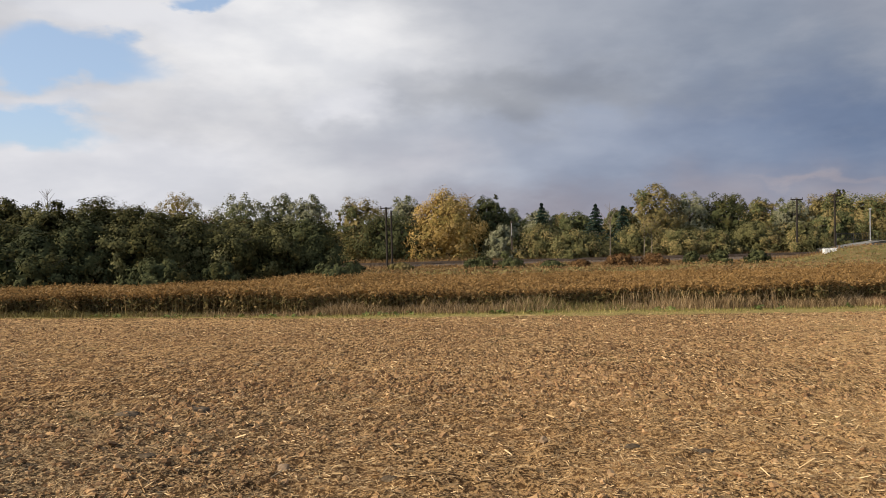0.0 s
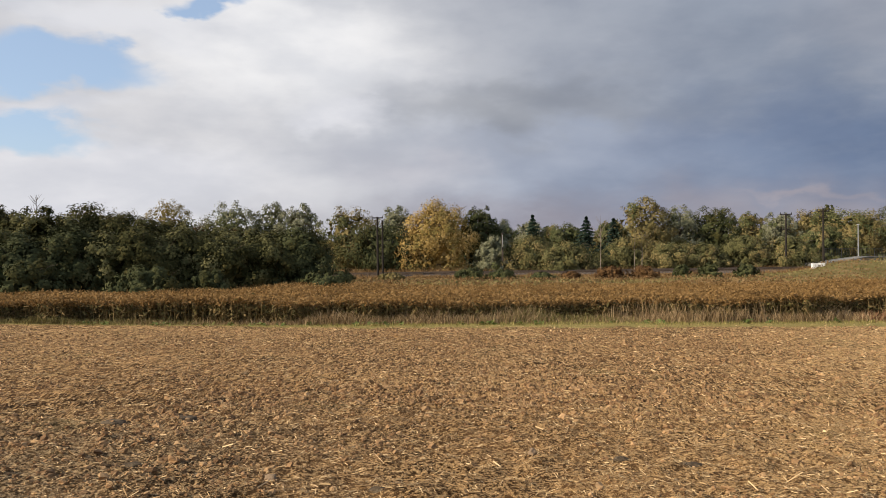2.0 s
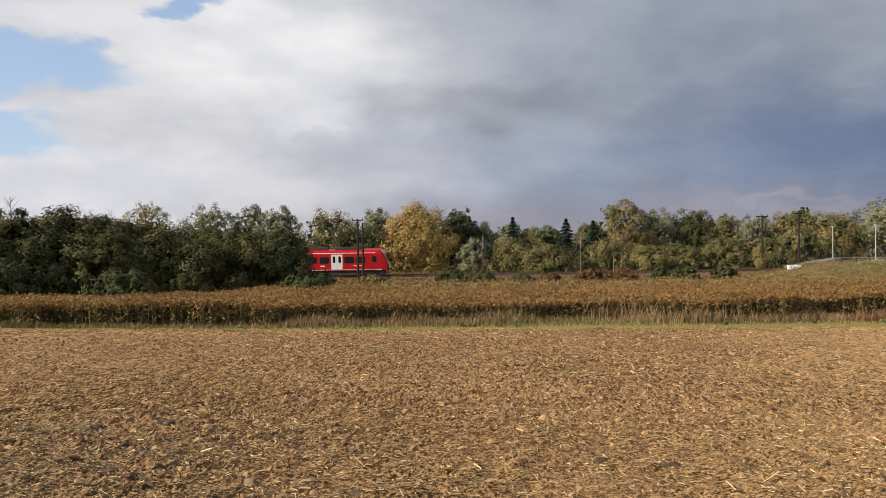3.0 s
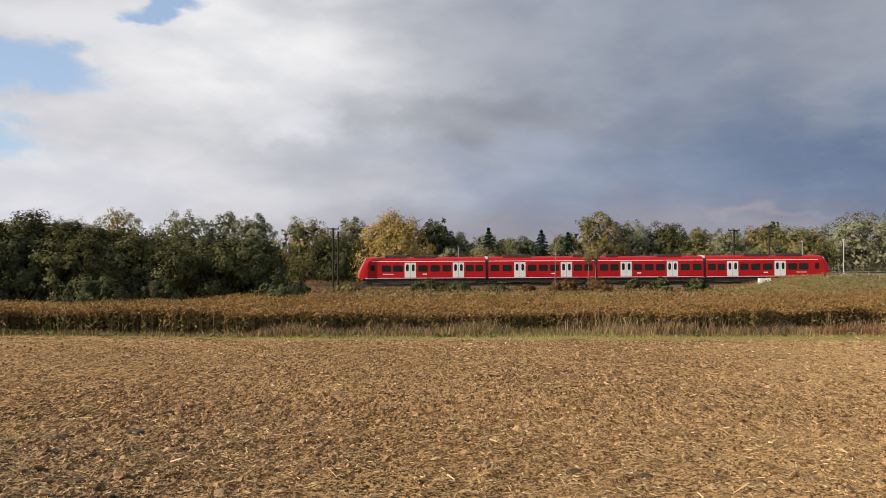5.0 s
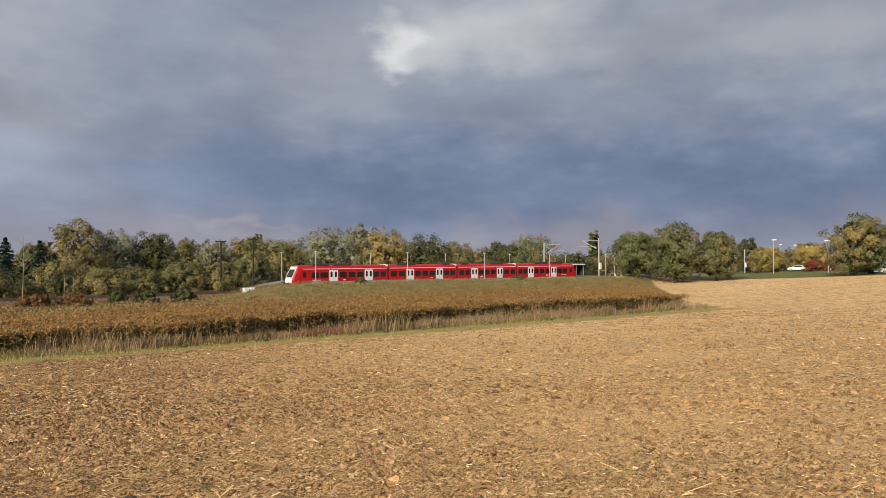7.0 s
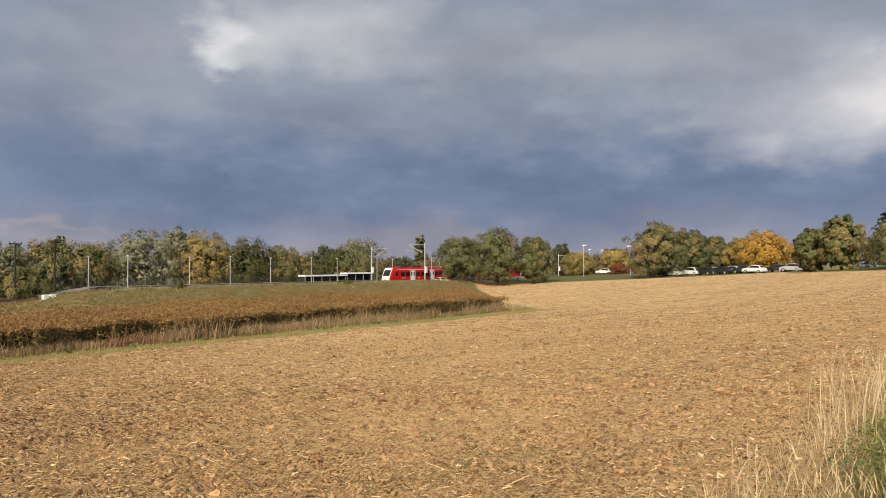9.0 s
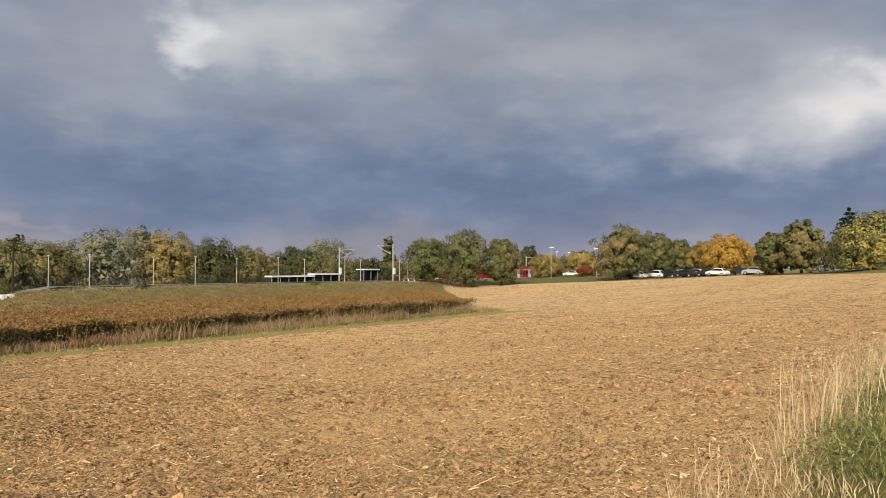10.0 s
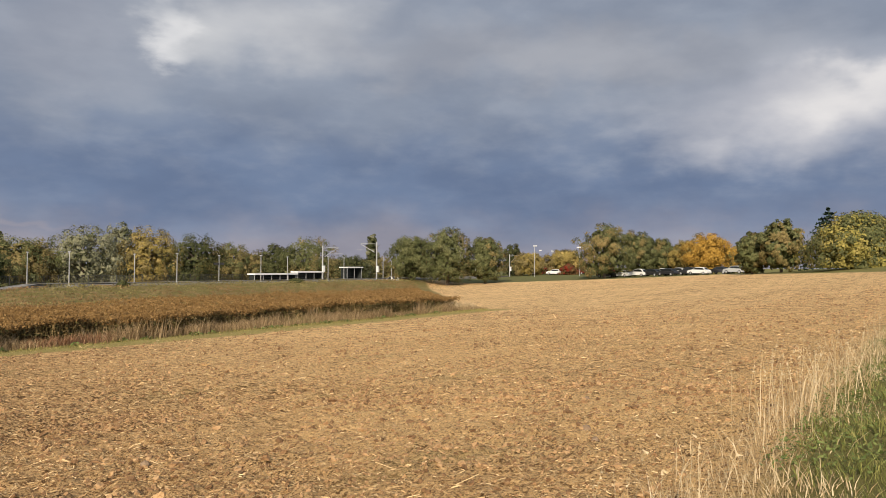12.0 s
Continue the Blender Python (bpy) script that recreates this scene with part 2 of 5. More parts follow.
# ---- the ground ----
def ground_material():
    m = bpy.data.materials.new("field_and_verges")
    m.use_nodes = True
    N = Nodes(m.node_tree)
    pos = N.add("ShaderNodeTexCoord").outputs["Object"]
    sep = N.add("ShaderNodeSeparateXYZ")
    N.put(sep.inputs[0], pos)
    x, y = sep.outputs[0], sep.outputs[1]
    big = N.noise(pos, 0.12, 4, 0.5)
    wide = N.math("SUBTRACT", N.noise(pos, 0.35, 3, 0.5), 0.5)
    mid = N.noise(pos, 0.8, 5, 0.6)
    fine = N.noise(pos, 11.0, 6, 0.75)
    litter = N.noise(pos, 4.5, 6, 0.8, (1.0, 1.5, 1))
    crumbs = N.noise(pos, 34.0, 4, 0.7)
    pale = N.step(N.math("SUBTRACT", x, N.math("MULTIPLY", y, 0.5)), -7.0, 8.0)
    # soil is kept dark so that it also carries shade between the straw
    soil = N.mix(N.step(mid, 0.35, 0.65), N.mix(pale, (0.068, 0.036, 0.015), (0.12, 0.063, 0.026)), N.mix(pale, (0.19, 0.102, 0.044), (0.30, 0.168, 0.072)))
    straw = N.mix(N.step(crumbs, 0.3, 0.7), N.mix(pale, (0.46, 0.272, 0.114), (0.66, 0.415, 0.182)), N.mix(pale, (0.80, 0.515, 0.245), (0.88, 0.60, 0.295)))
    # crumbs close by; further off the litter lies in longer drifts
    close = N.math("ADD", N.math("MULTIPLY", N.math("SUBTRACT", N.noise(pos, 24.0, 5, 0.75), 0.5), 6.0), N.math("MULTIPLY", N.math("SUBTRACT", fine, 0.5), 3.2))
    drift = N.math("ADD", N.math("MULTIPLY", N.math("SUBTRACT", N.noise(pos, 24.0, 3, 0.7, (1, 0.2, 1)), 0.5), 6.5), N.math("MULTIPLY", N.math("SUBTRACT", N.noise(pos, 8.0, 4, 0.7, (1, 0.25, 1)), 0.5), 3.2))
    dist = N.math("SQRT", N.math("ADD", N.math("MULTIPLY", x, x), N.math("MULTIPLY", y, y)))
    apart = N.step(dist, 7.0, 17.0)
    rows = N.math("MULTIPLY", N.math("SUBTRACT", N.noise(pos, 3.2, 4, 0.75, (1, 0.3, 1)), 0.5), 7.5)
    drift = N.math("ADD", drift, N.math("MULTIPLY", rows, N.step(dist, 24.0, 45.0)))
    cover = N.math("ADD", N.math("MULTIPLY", close, N.math("SUBTRACT", 1.0, apart)), N.math("MULTIPLY", drift, apart))
    # more straw cover on the right-hand side, where soil and straw are paler too
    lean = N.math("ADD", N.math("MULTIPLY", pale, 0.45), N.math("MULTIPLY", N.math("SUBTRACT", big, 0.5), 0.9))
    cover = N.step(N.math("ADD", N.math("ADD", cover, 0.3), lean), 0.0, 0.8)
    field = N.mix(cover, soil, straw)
    field = N.mix(N.math("MULTIPLY", N.step(N.noise(pos, 0.33, 4, 0.6), 0.58, 0.75), 0.35), field, (0.20, 0.19, 0.07))
    # further off, half-way towards a paler and flatter pair of tones
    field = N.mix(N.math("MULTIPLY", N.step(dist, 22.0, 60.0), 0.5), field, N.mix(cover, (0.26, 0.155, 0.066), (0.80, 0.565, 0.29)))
    # close by on the left the field is greyer and darker
    greyed = N.math("MULTIPLY", N.step(N.math("ADD", x, N.math("MULTIPLY", wide, 6.0)), 0.0, -5.0), N.step(dist, 15.0, 8.0))
    field = N.mix(N.math("MULTIPLY", greyed, 0.5), field, N.mix(cover, (0.07, 0.058, 0.034), (0.44, 0.36, 0.24)))
    grass = N.mix(fine, (0.10, 0.095, 0.03), (0.25, 0.21, 0.08))
    grass = N.mix(N.step(mid, 0.4, 0.7), grass, (0.27, 0.19, 0.09))
    green = N.mix(fine, (0.25, 0.215, 0.068), (0.46, 0.375, 0.14))
    wob = N.math("MULTIPLY", N.math("SUBTRACT", mid, 0.5), 2.6)
    yw = N.math("ADD", y, wob)
    # grass margin along the tall weeds, and rough ground behind it
    margin = N.step(N.math("ADD", yw, N.math("SUBTRACT", N.math("MULTIPLY", N.step(x, -5.0, 30.0), 1.3), N.math("MULTIPLY", N.step(x, -4.0, -14.0), 1.6))), 31.2, 32.3)
    slant = N.math("SUBTRACT", N.math("ADD", x, wob), N.math("MULTIPLY", N.math("MAXIMUM", N.math("SUBTRACT", y, 34.5), 0.0), 1.3))
    inside = N.step(slant, 57.5, 55.5)
    col = N.mix(N.math("MULTIPLY", margin, inside), field, green)
    rough = N.math("MULTIPLY", N.step(yw, 34.4, 35.0), inside)
    col = N.mix(rough, col, N.mix(mid, (0.19, 0.125, 0.058), (0.32, 0.22, 0.11)))
    beyond = N.math("MULTIPLY", N.step(yw, 62.0, 66.0), inside)
    col = N.mix(beyond, col, grass)
    far = N.step(y, 98.0, 99.0)
    col = N.mix(far, col, grass)
    lot = N.step(N.math("ADD", N.math("SUBTRACT", x, N.math("MULTIPLY", y, 0.02)), N.math("MULTIPLY", wob, 0.3)), 140.0, 141.5)
    col = N.mix(lot, col, N.mix(mid, (0.09, 0.10, 0.035), (0.20, 0.19, 0.08)))
    rim = N.math("MULTIPLY", N.step(N.math("SUBTRACT", N.math("ADD", x, wob), N.math("MULTIPLY", y, 2.0)), 75.0, 77.5), N.step(y, -6.0, 2.0))
    col = N.mix(rim, col, N.mix(mid, (0.13, 0.13, 0.04), (0.27, 0.24, 0.09)))
    # the grassy track beside the field
    verge = N.step(N.math("ADD", y, N.math("MULTIPLY", wob, 0.35)), 1.5, 0.9)
    col = N.mix(verge, col, N.mix(fine, (0.12, 0.12, 0.035), (0.34, 0.30, 0.11)))
    p = N.add("ShaderNodeBsdfPrincipled")
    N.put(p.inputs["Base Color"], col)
    p.inputs["Roughness"].default_value = 0.95
    p.inputs["Specular IOR Level"].default_value = 0.1
    b = N.add("ShaderNodeBump")
    b.inputs["Strength"].default_value, b.inputs["Distance"].default_value = 1.0, 0.14
    N.put(b.inputs["Height"], N.math("ADD", N.math("MULTIPLY", fine, 0.7), N.math("MULTIPLY", litter, 0.8)))
    N.put(p.inputs["Normal"], b.outputs[0])
    out = N.add("ShaderNodeOutputMaterial")
    N.put(out.inputs["Surface"], p.outputs[0])
    return m


def lines(lo, hi, fine_lo, fine_hi, step, grow):
    mid = list(np.arange(fine_lo, fine_hi + step, step))
    up, s = [mid[-1]], step
    while up[-1] < hi:
        s = min(s * (1 + grow), max(2.0, (up[-1] - fine_hi) * 0.08))
        up.append(up[-1] + s)
    down, s = [mid[0]], step
    while down[-1] > lo:
        s = min(s * (1 + grow), max(2.0, (fine_lo - down[-1]) * 0.08))
        down.append(down[-1] - s)
    return np.array(down[:0:-1] + mid + up[1:])


def build_ground():
    xs = lines(-3500, 3500, -6.5, 10.5, 0.085, 0.06)
    ys = lines(-400, 3800, 1.5, 12.0, 0.075, 0.05)
    X, Y = np.meshgrid(xs, ys)
    field = smooth(Y, 1.0, 2.0) * smooth(Y, 34.0, 32.5)
    Z = ground_z(X, Y) + relief(X, Y) * field
    nx, ny = len(xs), len(ys)
    v = np.stack([X.ravel(), Y.ravel(), Z.ravel()], 1)
    i = (np.arange(ny - 1)[:, None] * nx + np.arange(nx - 1)[None]).ravel()
    me = mesh_of("ground", v, np.stack([i, i + 1, i + nx + 1, i + nx], 1), [ground_material()], smooth_shade=True)
    tagged(new("ground", me), "harrowed stubble field with straw, grassy margins and rough ground", "field", kind="structure")


build_ground()


# ---- plants ----
def leaf_tris(centers, normals, size, rng, aspect=1.25):
    """One small pointed leaf or leaf tuft per centre, turned about at random."""
    n = len(centers)
    a = np.cross(normals, rng.normal(size=(n, 3)))
    a /= np.linalg.norm(a, axis=1, keepdims=True) + 1e-9
    b = np.cross(normals, a)
    b /= np.linalg.norm(b, axis=1, keepdims=True) + 1e-9
    s = np.asarray(size).reshape(-1, 1) * rng.uniform(0.6, 1.4, (n, 1))
    a, b = a * s * aspect * 0.6, b * s * 0.5
    v = np.stack([centers + a, centers - a * 0.7 + b, centers - a * 0.7 - b], 1).reshape(-1, 3)
    return v, np.arange(3 * n).reshape(n, 3)


def unit(v):
    return v / (np.linalg.norm(v, axis=1, keepdims=True) + 1e-9)


def limbs(rng, height, spread, trunk_r, crown_base, count=9):
    bm = rod((0, 0, -0.3), (0, 0, height * 0.45), trunk_r, trunk_r * 0.7, 8)
    rod((0, 0, height * 0.45), (rng.uniform(-.2, .2), rng.uniform(-.2, .2), height * 0.85), trunk_r * 0.7, trunk_r * 0.15, 6, bm)
    for i in range(count):
        a = i * 2.4 + rng.uniform(-0.4, 0.4)
        z0 = height * rng.uniform(max(0.12, crown_base * 0.8), 0.6)
        r = spread * rng.uniform(0.4, 0.8)
        mid = (math.cos(a) * r * 0.5, math.sin(a) * r * 0.5, z0 + r * 0.45)
        end = (math.cos(a) * r, math.sin(a) * r, min(height * 0.92, z0 + r * rng.uniform(0.6, 1.1)))
        rod((0, 0, z0), mid, trunk_r * 0.38, trunk_r * 0.25, 5, bm)
        rod(mid, end, trunk_r * 0.25, trunk_r * 0.06, 5, bm)
    return bm


def outline(shape, u):
    """Half width of a crown, as a share of its largest, at the share u of its height."""
    u = np.clip(u, 0, 1)
    if shape == "dome":
        return np.sqrt(np.clip(1 - u ** 1.9, 0, 1)) * (0.84 + 0.16 * smooth(u, 0, 0.3))
    if shape == "column":
        return 0.55 * np.sqrt(np.clip(1 - ((u - 0.45) / 0.58) ** 2, 0, 1)) + 0.1 * (1 - u)
    return np.sqrt(np.clip(1 - (np.where(u < 0.42, (u - 0.42) / 0.55, (u - 0.42) / 0.60)) ** 2, 0, 1))


def tree(name, label, category, leaf, x, y, top, width, seed, crown_base=0.2, n=9000, leaf_size=0.22, clumps=110, bark=None, shape="round", group="", trunk=0.03, second=None, share=0.3):
    """A broad-leaved tree or shrub: trunk with limbs, and a crown of many leafy clumps round a shaded heart."""
    rng = np.random.default_rng(seed)
    z0 = gz(x, y)
    h = top - z0
    ob = empty(name, pose(x, y, z0), label, category, group)
    half = width / 2
    part("trunk", limbs(rng, h, half, max(0.05, h * trunk), crown_base), bark or BARK, ob)
    cb = crown_base * h
    ph = rng.uniform(0, 6.28, 4)

    def lumps(a, u):
        return 1 + 0.11 * np.sin(3 * a + ph[0] + 4 * u) + 0.08 * np.sin(5 * a + ph[1] - 7 * u) + 0.07 * np.sin(11 * u + ph[2] + 2 * a)

    u = rng.uniform(0.0, 1.0, clumps) ** 0.85
    a = rng.uniform(0, 2 * math.pi, clumps)
    deep = np.where(rng.uniform(0, 1, clumps) < 0.2, 0.62, 0.9)
    rc = half * rng.uniform(0.11, 0.24, clumps)
    spray = rng.uniform(0, 1, clumps) < 0.16
    rc, deep = np.where(spray, rc * 0.5, rc), np.where(spray, 1.04, deep)
    r = half * outline(shape, u) * lumps(a, u) * deep
    c = np.stack([np.cos(a) * r, np.sin(a) * r, cb + (h - cb) * u * (0.95 - 0.05 * np.sin(3 * a + ph[2])) - rc * 0.3], 1)
    heart = np.array([0, 0, cb + (h - cb) * 0.42])
    pick = rng.choice(clumps, n, p=rc ** 1.8 / (rc ** 1.8).sum())
    out = unit(c - heart)
    d = unit(rng.normal(size=(n, 3)) + out[pick] * 0.7 + (0, 0, 0.2))
    p = c[pick] + d * (rc[pick] * rng.uniform(0.4, 1.1, n))[:, None]
    nrm = unit(d * 1.2 + out[pick] * 0.7 + rng.normal(0, 0.3, (n, 3)))
    # coarser foliage within, which the outer leaves shade
    m = n // 9
    ui, ai = rng.uniform(0.0, 0.95, m), rng.uniform(0, 2 * math.pi, m)
    ri = half * outline(shape, ui) * lumps(ai, ui) * rng.uniform(0.1, 0.62, m) ** 0.7
    inner = np.stack([np.cos(ai) * ri, np.sin(ai) * ri, cb + (h - cb) * ui * 0.9], 1)
    p, nrm = np.concatenate([p, inner]), np.concatenate([nrm, unit(rng.normal(0, 0.5, (m, 3)) + unit(inner - heart))])
    size = np.concatenate([np.full(n, leaf_size), np.full(m, leaf_size * 3.0)])
    p[:, 2] = np.maximum(p[:, 2], size * 0.4)
    v, f = leaf_tris(p, nrm, size, rng)
    mats, mi = [leaf], np.zeros(n + m, int)
    if second is not None:
        mats.append(second)
        tint = rng.uniform(0, 1, clumps) + 0.35 * np.sin(a + ph[3])
        mi[:n] = (tint < share)[pick]
    new("crown", mesh_of("crown", v, f, mats, mi)).parent = ob
    return ob


def spruce(x, y, top, width, seed, label="dark green spruce with tiered drooping branches"):
    rng = np.random.default_rng(seed)
    z0 = gz(x, y)
    h = top - z0
    ob = empty("spruce", pose(x, y, z0), label, "tree", "spruces")
    part("trunk", rod((0, 0, -0.2), (0, 0, h * 0.97), h * 0.022, 0.02, 8), BARK, ob)
    C, D = [], []
    tiers = 15
    for i in range(tiers):
        u = i / (tiers - 1)
        zc, r = h * (0.10 + 0.88 * u), width / 2 * (1 - u) ** 0.85 + 0.08
        for k in range(9):
            a = k * 0.698 + i * 0.37 + rng.uniform(-.15, .15)
            m = 26
            s = rng.uniform(0.1, 1.0, m)
            rr = r * s * rng.uniform(0.6, 1.2)
            C.append(np.stack([np.cos(a + rng.normal(0, .1, m)) * rr, np.sin(a + rng.normal(0, .1, m)) * rr, zc - 0.28 * rr + rng.normal(0, .07, m)], 1))
            D.append(rng.normal(0, .5, (m, 3)) + (0, 0, 1))
    C, D = np.concatenate(C), np.concatenate(D)
    D /= np.linalg.norm(D, axis=1, keepdims=True)
    v, f = leaf_tris(C, D, 0.26, rng, 2.0)
    c = new("crown", mesh_of("crown", v, f, [LEAF_SPRUCE]))
    c.parent = ob


TREE_LABELS = {
    "LEAF_DARK": "dark green broad-leaved tree in a wooded belt", "LEAF_GREEN": "green broad-leaved tree with a dense crown",
    "LEAF_OLIVE": "olive-yellow autumn tree with a loose crown", "LEAF_GREY": "grey-green willow with a billowing crown",
    "LEAF_GOLD": "large golden weeping willow beside the railway", "LEAF_YELLOW": "yellowing autumn tree with a light crown",
    "LEAF_ORANGE": "orange-yellow autumn tree beside the car park",
}

# kind, leaves, x, y, height of the top, width
HEDGE = [
    ("bush", LEAF_HEDGE, -40.2, 59.7, 5.2, 5.3),
    ("bush", LEAF_HEDGE, -35.0, 58.3, 4.6, 4.5),
    ("bush", LEAF_HEDGE, -32.9, 61.8, 4.8, 6.2),
    ("bush", LEAF_HEDGE, -28.3, 62.9, 4.1, 5.8),
    ("bush", LEAF_SHRUB, -24.2, 65.7, 3.3, 5.4),
    ("bush", LEAF_HEDGE, -19.8, 65.0, 2.7, 4.4),
    ("bush", LEAF_DARK, -15.1, 62.2, 2.7, 6.1),
    ("bush", LEAF_DARK, -29.8, 52.1, 2.8, 5.1),
    ("bush", LEAF_HEDGE, -25.4, 54.3, 2.9, 5.5),
    ("bush", LEAF_HEDGE, -20.5, 57.5, 2.1, 6.0),
    ("bush", LEAF_DARK, -32.6, 47.9, 1.2, 3.9),
    ("bush", LEAF_HEDGE, -37.6, 59.6, 4.8, 5.6),
    ("bush", LEAF_HEDGE, -34.0, 60.2, 4.6, 5.6),
    ("bush", LEAF_HEDGE, -30.6, 62.3, 4.5, 5.8),
    ("bush", LEAF_HEDGE, -26.2, 64.3, 3.7, 5.6),
    ("bush", LEAF_SHRUB, -22.0, 65.3, 3.0, 5.2),
    ("bush", LEAF_HEDGE, -17.5, 63.6, 2.6, 5.2),
    ("bush", LEAF_HEDGE, -27.6, 53.4, 2.6, 5.2),
    ("bush", LEAF_HEDGE, -23.0, 56.2, 2.5, 5.6),
    ("bush", LEAF_DARK, -31.6, 50.0, 2.0, 4.8),
    ("bush", LEAF_HEDGE, -17.6, 60.2, 2.1, 5.6),
    ("bush", LEAF_HEDGE, -44.0, 60.5, 5.2, 6.0),
    ("bush", LEAF_DARK, -36.0, 54.0, 3.0, 6.0),
    ("low", LEAF_DARK, -23.1, 51.0, 0.1, 5.0),
    ("low", LEAF_DARK, -29.8, 47.4, 0.6, 4.3),
    ("low", LEAF_DARK, -19.6, 53.5, -0.4, 3.2),
    ("low", LEAF_DARK, -12.2, 58.7, -0.9, 4.5),
]
BACK_TREES = [
    ("tree", LEAF_YELLOW, -72.1, 170.0, 11.9, 10.1),
    ("tree", LEAF_OLIVE, -72.7, 140.0, 9.0, 17.0),
    ("tree", LEAF_GREY, -45.2, 135.0, 9.2, 9.6),
    ("tree", LEAF_GREY, -38.5, 138.0, 9.3, 7.4),
    ("tree", LEAF_GREY, -31.8, 132.0, 8.8, 7.2),
    ("tree", LEAF_OLIVE, -21.3, 124.0, 7.6, 9.1),
    ("tree", LEAF_GREY, -13.6, 128.0, 7.7, 7.5),
    # low wide dark tree added for the shadow in a gap between trees
    ("tree", LEAF_DARK, -15.7, 122.0, 4.2, 13.2),
    ("tree", LEAF_GOLD, -6.1, 121.0, 8.3, 11.1),
    ("tree", LEAF_DARK, 0.6, 126.0, 7.6, 6.1),
    ("tree", LEAF_GREY, 4.2, 128.0, 5.1, 5.8),
    ("tree", LEAF_GREY, 10.9, 150.0, 5.7, 7.4),
    ("tree", LEAF_GREEN, 18.0, 150.0, 5.1, 7.9),
    ("tree", LEAF_GREEN, 25.2, 140.0, 5.3, 5.2),
    ("tree", LEAF_OLIVE, 30.5, 136.0, 9.4, 9.3),
    ("tree", LEAF_GREY, 38.2, 140.0, 7.7, 8.3),
    ("tree", LEAF_DARK, 44.1, 138.0, 7.5, 8.6),
    ("tree", LEAF_OLIVE, 55.0, 150.0, 6.7, 7.1),
    ("tree", LEAF_GREY, 58.8, 145.0, 6.6, 6.3),
    ("tree", LEAF_OLIVE, 67.3, 150.0, 7.5, 8.7),
    ("tree", LEAF_DARK, 68.4, 146.0, 8.1, 3.2),
    ("tree", LEAF_GREEN, 57.4, 125.0, 3.7, 6.3),
    ("tree", LEAF_OLIVE, 70.9, 140.0, 5.5, 8.1),
]
TRACK_SHRUBS = [
    ("shrub", LEAF_SHRUB, 8.5, 117.0, 2.3, 8.4),
    ("shrub", LEAF_SHRUB, 14.3, 114.5, 1.1, 9.1),
    ("shrub", LEAF_SHRUB, 24.3, 118.0, 1.8, 8.8),
    ("shrub", LEAF_SHRUB, 30.8, 116.0, 1.3, 8.6),
    ("shrub", LEAF_SHRUB, 35.2, 115.0, 0.8, 5.9),
    ("shrub", LEAF_SHRUB, 42.2, 118.0, 1.8, 7.8),
    ("shrub", LEAF_SHRUB, 48.6, 117.0, 1.6, 7.7),
    ("shrub", LEAF_GREY, 2.7, 116.0, 2.3, 4.9),
]
SPRUCES = [
    ("spruce", LEAF_SPRUCE, 10.8, 140.0, 6.2, 2.9),
    ("spruce", LEAF_SPRUCE, 20.1, 135.0, 5.6, 3.0),
    ("spruce", LEAF_SPRUCE, 25.0, 135.0, 5.2, 2.8),
]
STATION_TREES = [
    ("tree", LEAF_OLIVE, 70.1, 140.0, 6.7, 13.1),
    ("tree", LEAF_GREY, 78.7, 135.0, 9.1, 11.9),
    ("tree", LEAF_GREY, 95.7, 150.0, 10.9, 8.6),
    ("tree", LEAF_YELLOW, 89.4, 130.0, 8.9, 10.6),
    ("tree", LEAF_DARK, 97.2, 126.0, 7.6, 12.3),
    ("tree", LEAF_OLIVE, 118.5, 140.0, 6.7, 10.6),
    ("tree", LEAF_OLIVE, 135.8, 150.0, 5.6, 10.1),
    ("tree", LEAF_DARK, 133.5, 140.0, 7.4, 10.0),
    ("tree", LEAF_GREEN, 134.2, 130.0, 8.8, 13.2),
    ("tree", LEAF_DARK, 174.3, 150.0, 4.8, 10.8),
    ("tree", LEAF_GREEN, 132.9, 97.2, 8.3, 8.4),
    ("tree", LEAF_GREEN, 133.8, 88.2, 9.8, 9.2),
    ("tree", LEAF_GREEN, 140.0, 82.3, 8.2, 7.0),
    ("tree", LEAF_DARK, 211.4, 113.7, 8.9, 7.2),
    ("tree", LEAF_YELLOW, 187.1, 95.3, 5.6, 7.8),
    ("tree", LEAF_YELLOW, 186.7, 84.6, 6.5, 8.2),
    ("tree", LEAF_GREEN, 146.9, 57.6, 10.7, 8.8),
    ("tree", LEAF_GREEN, 162.7, 55.9, 9.7, 7.1),
    ("tree", LEAF_GREEN, 171.9, 53.3, 8.3, 6.1),
    ("tree", LEAF_YELLOW, 171.4, 48.1, 7.6, 5.9),
    ("tree", LEAF_ORANGE, 163.0, 40.6, 8.7, 8.7),
    ("tree", LEAF_OLIVE, 185.7, 40.1, 6.7, 4.8),
    ("tree", LEAF_GREEN, 122.7, 23.8, 7.3, 4.0),
    ("tree", LEAF_GREEN, 120.5, 19.3, 8.9, 5.4),
    ("poplar", LEAF_DARK, 201.4, 164.5, 13.6, 5.4),
    ("bigshrub", LEAF_OLIVE, 108.0, 8.2, 8.9, 11.6),
    ("spruce", LEAF_SPRUCE, 134.0, 14.4, 11.2, 5.0),
    ("redbush", LEAF_RED, 178.1, 79.4, 2.4, 5.1),
]


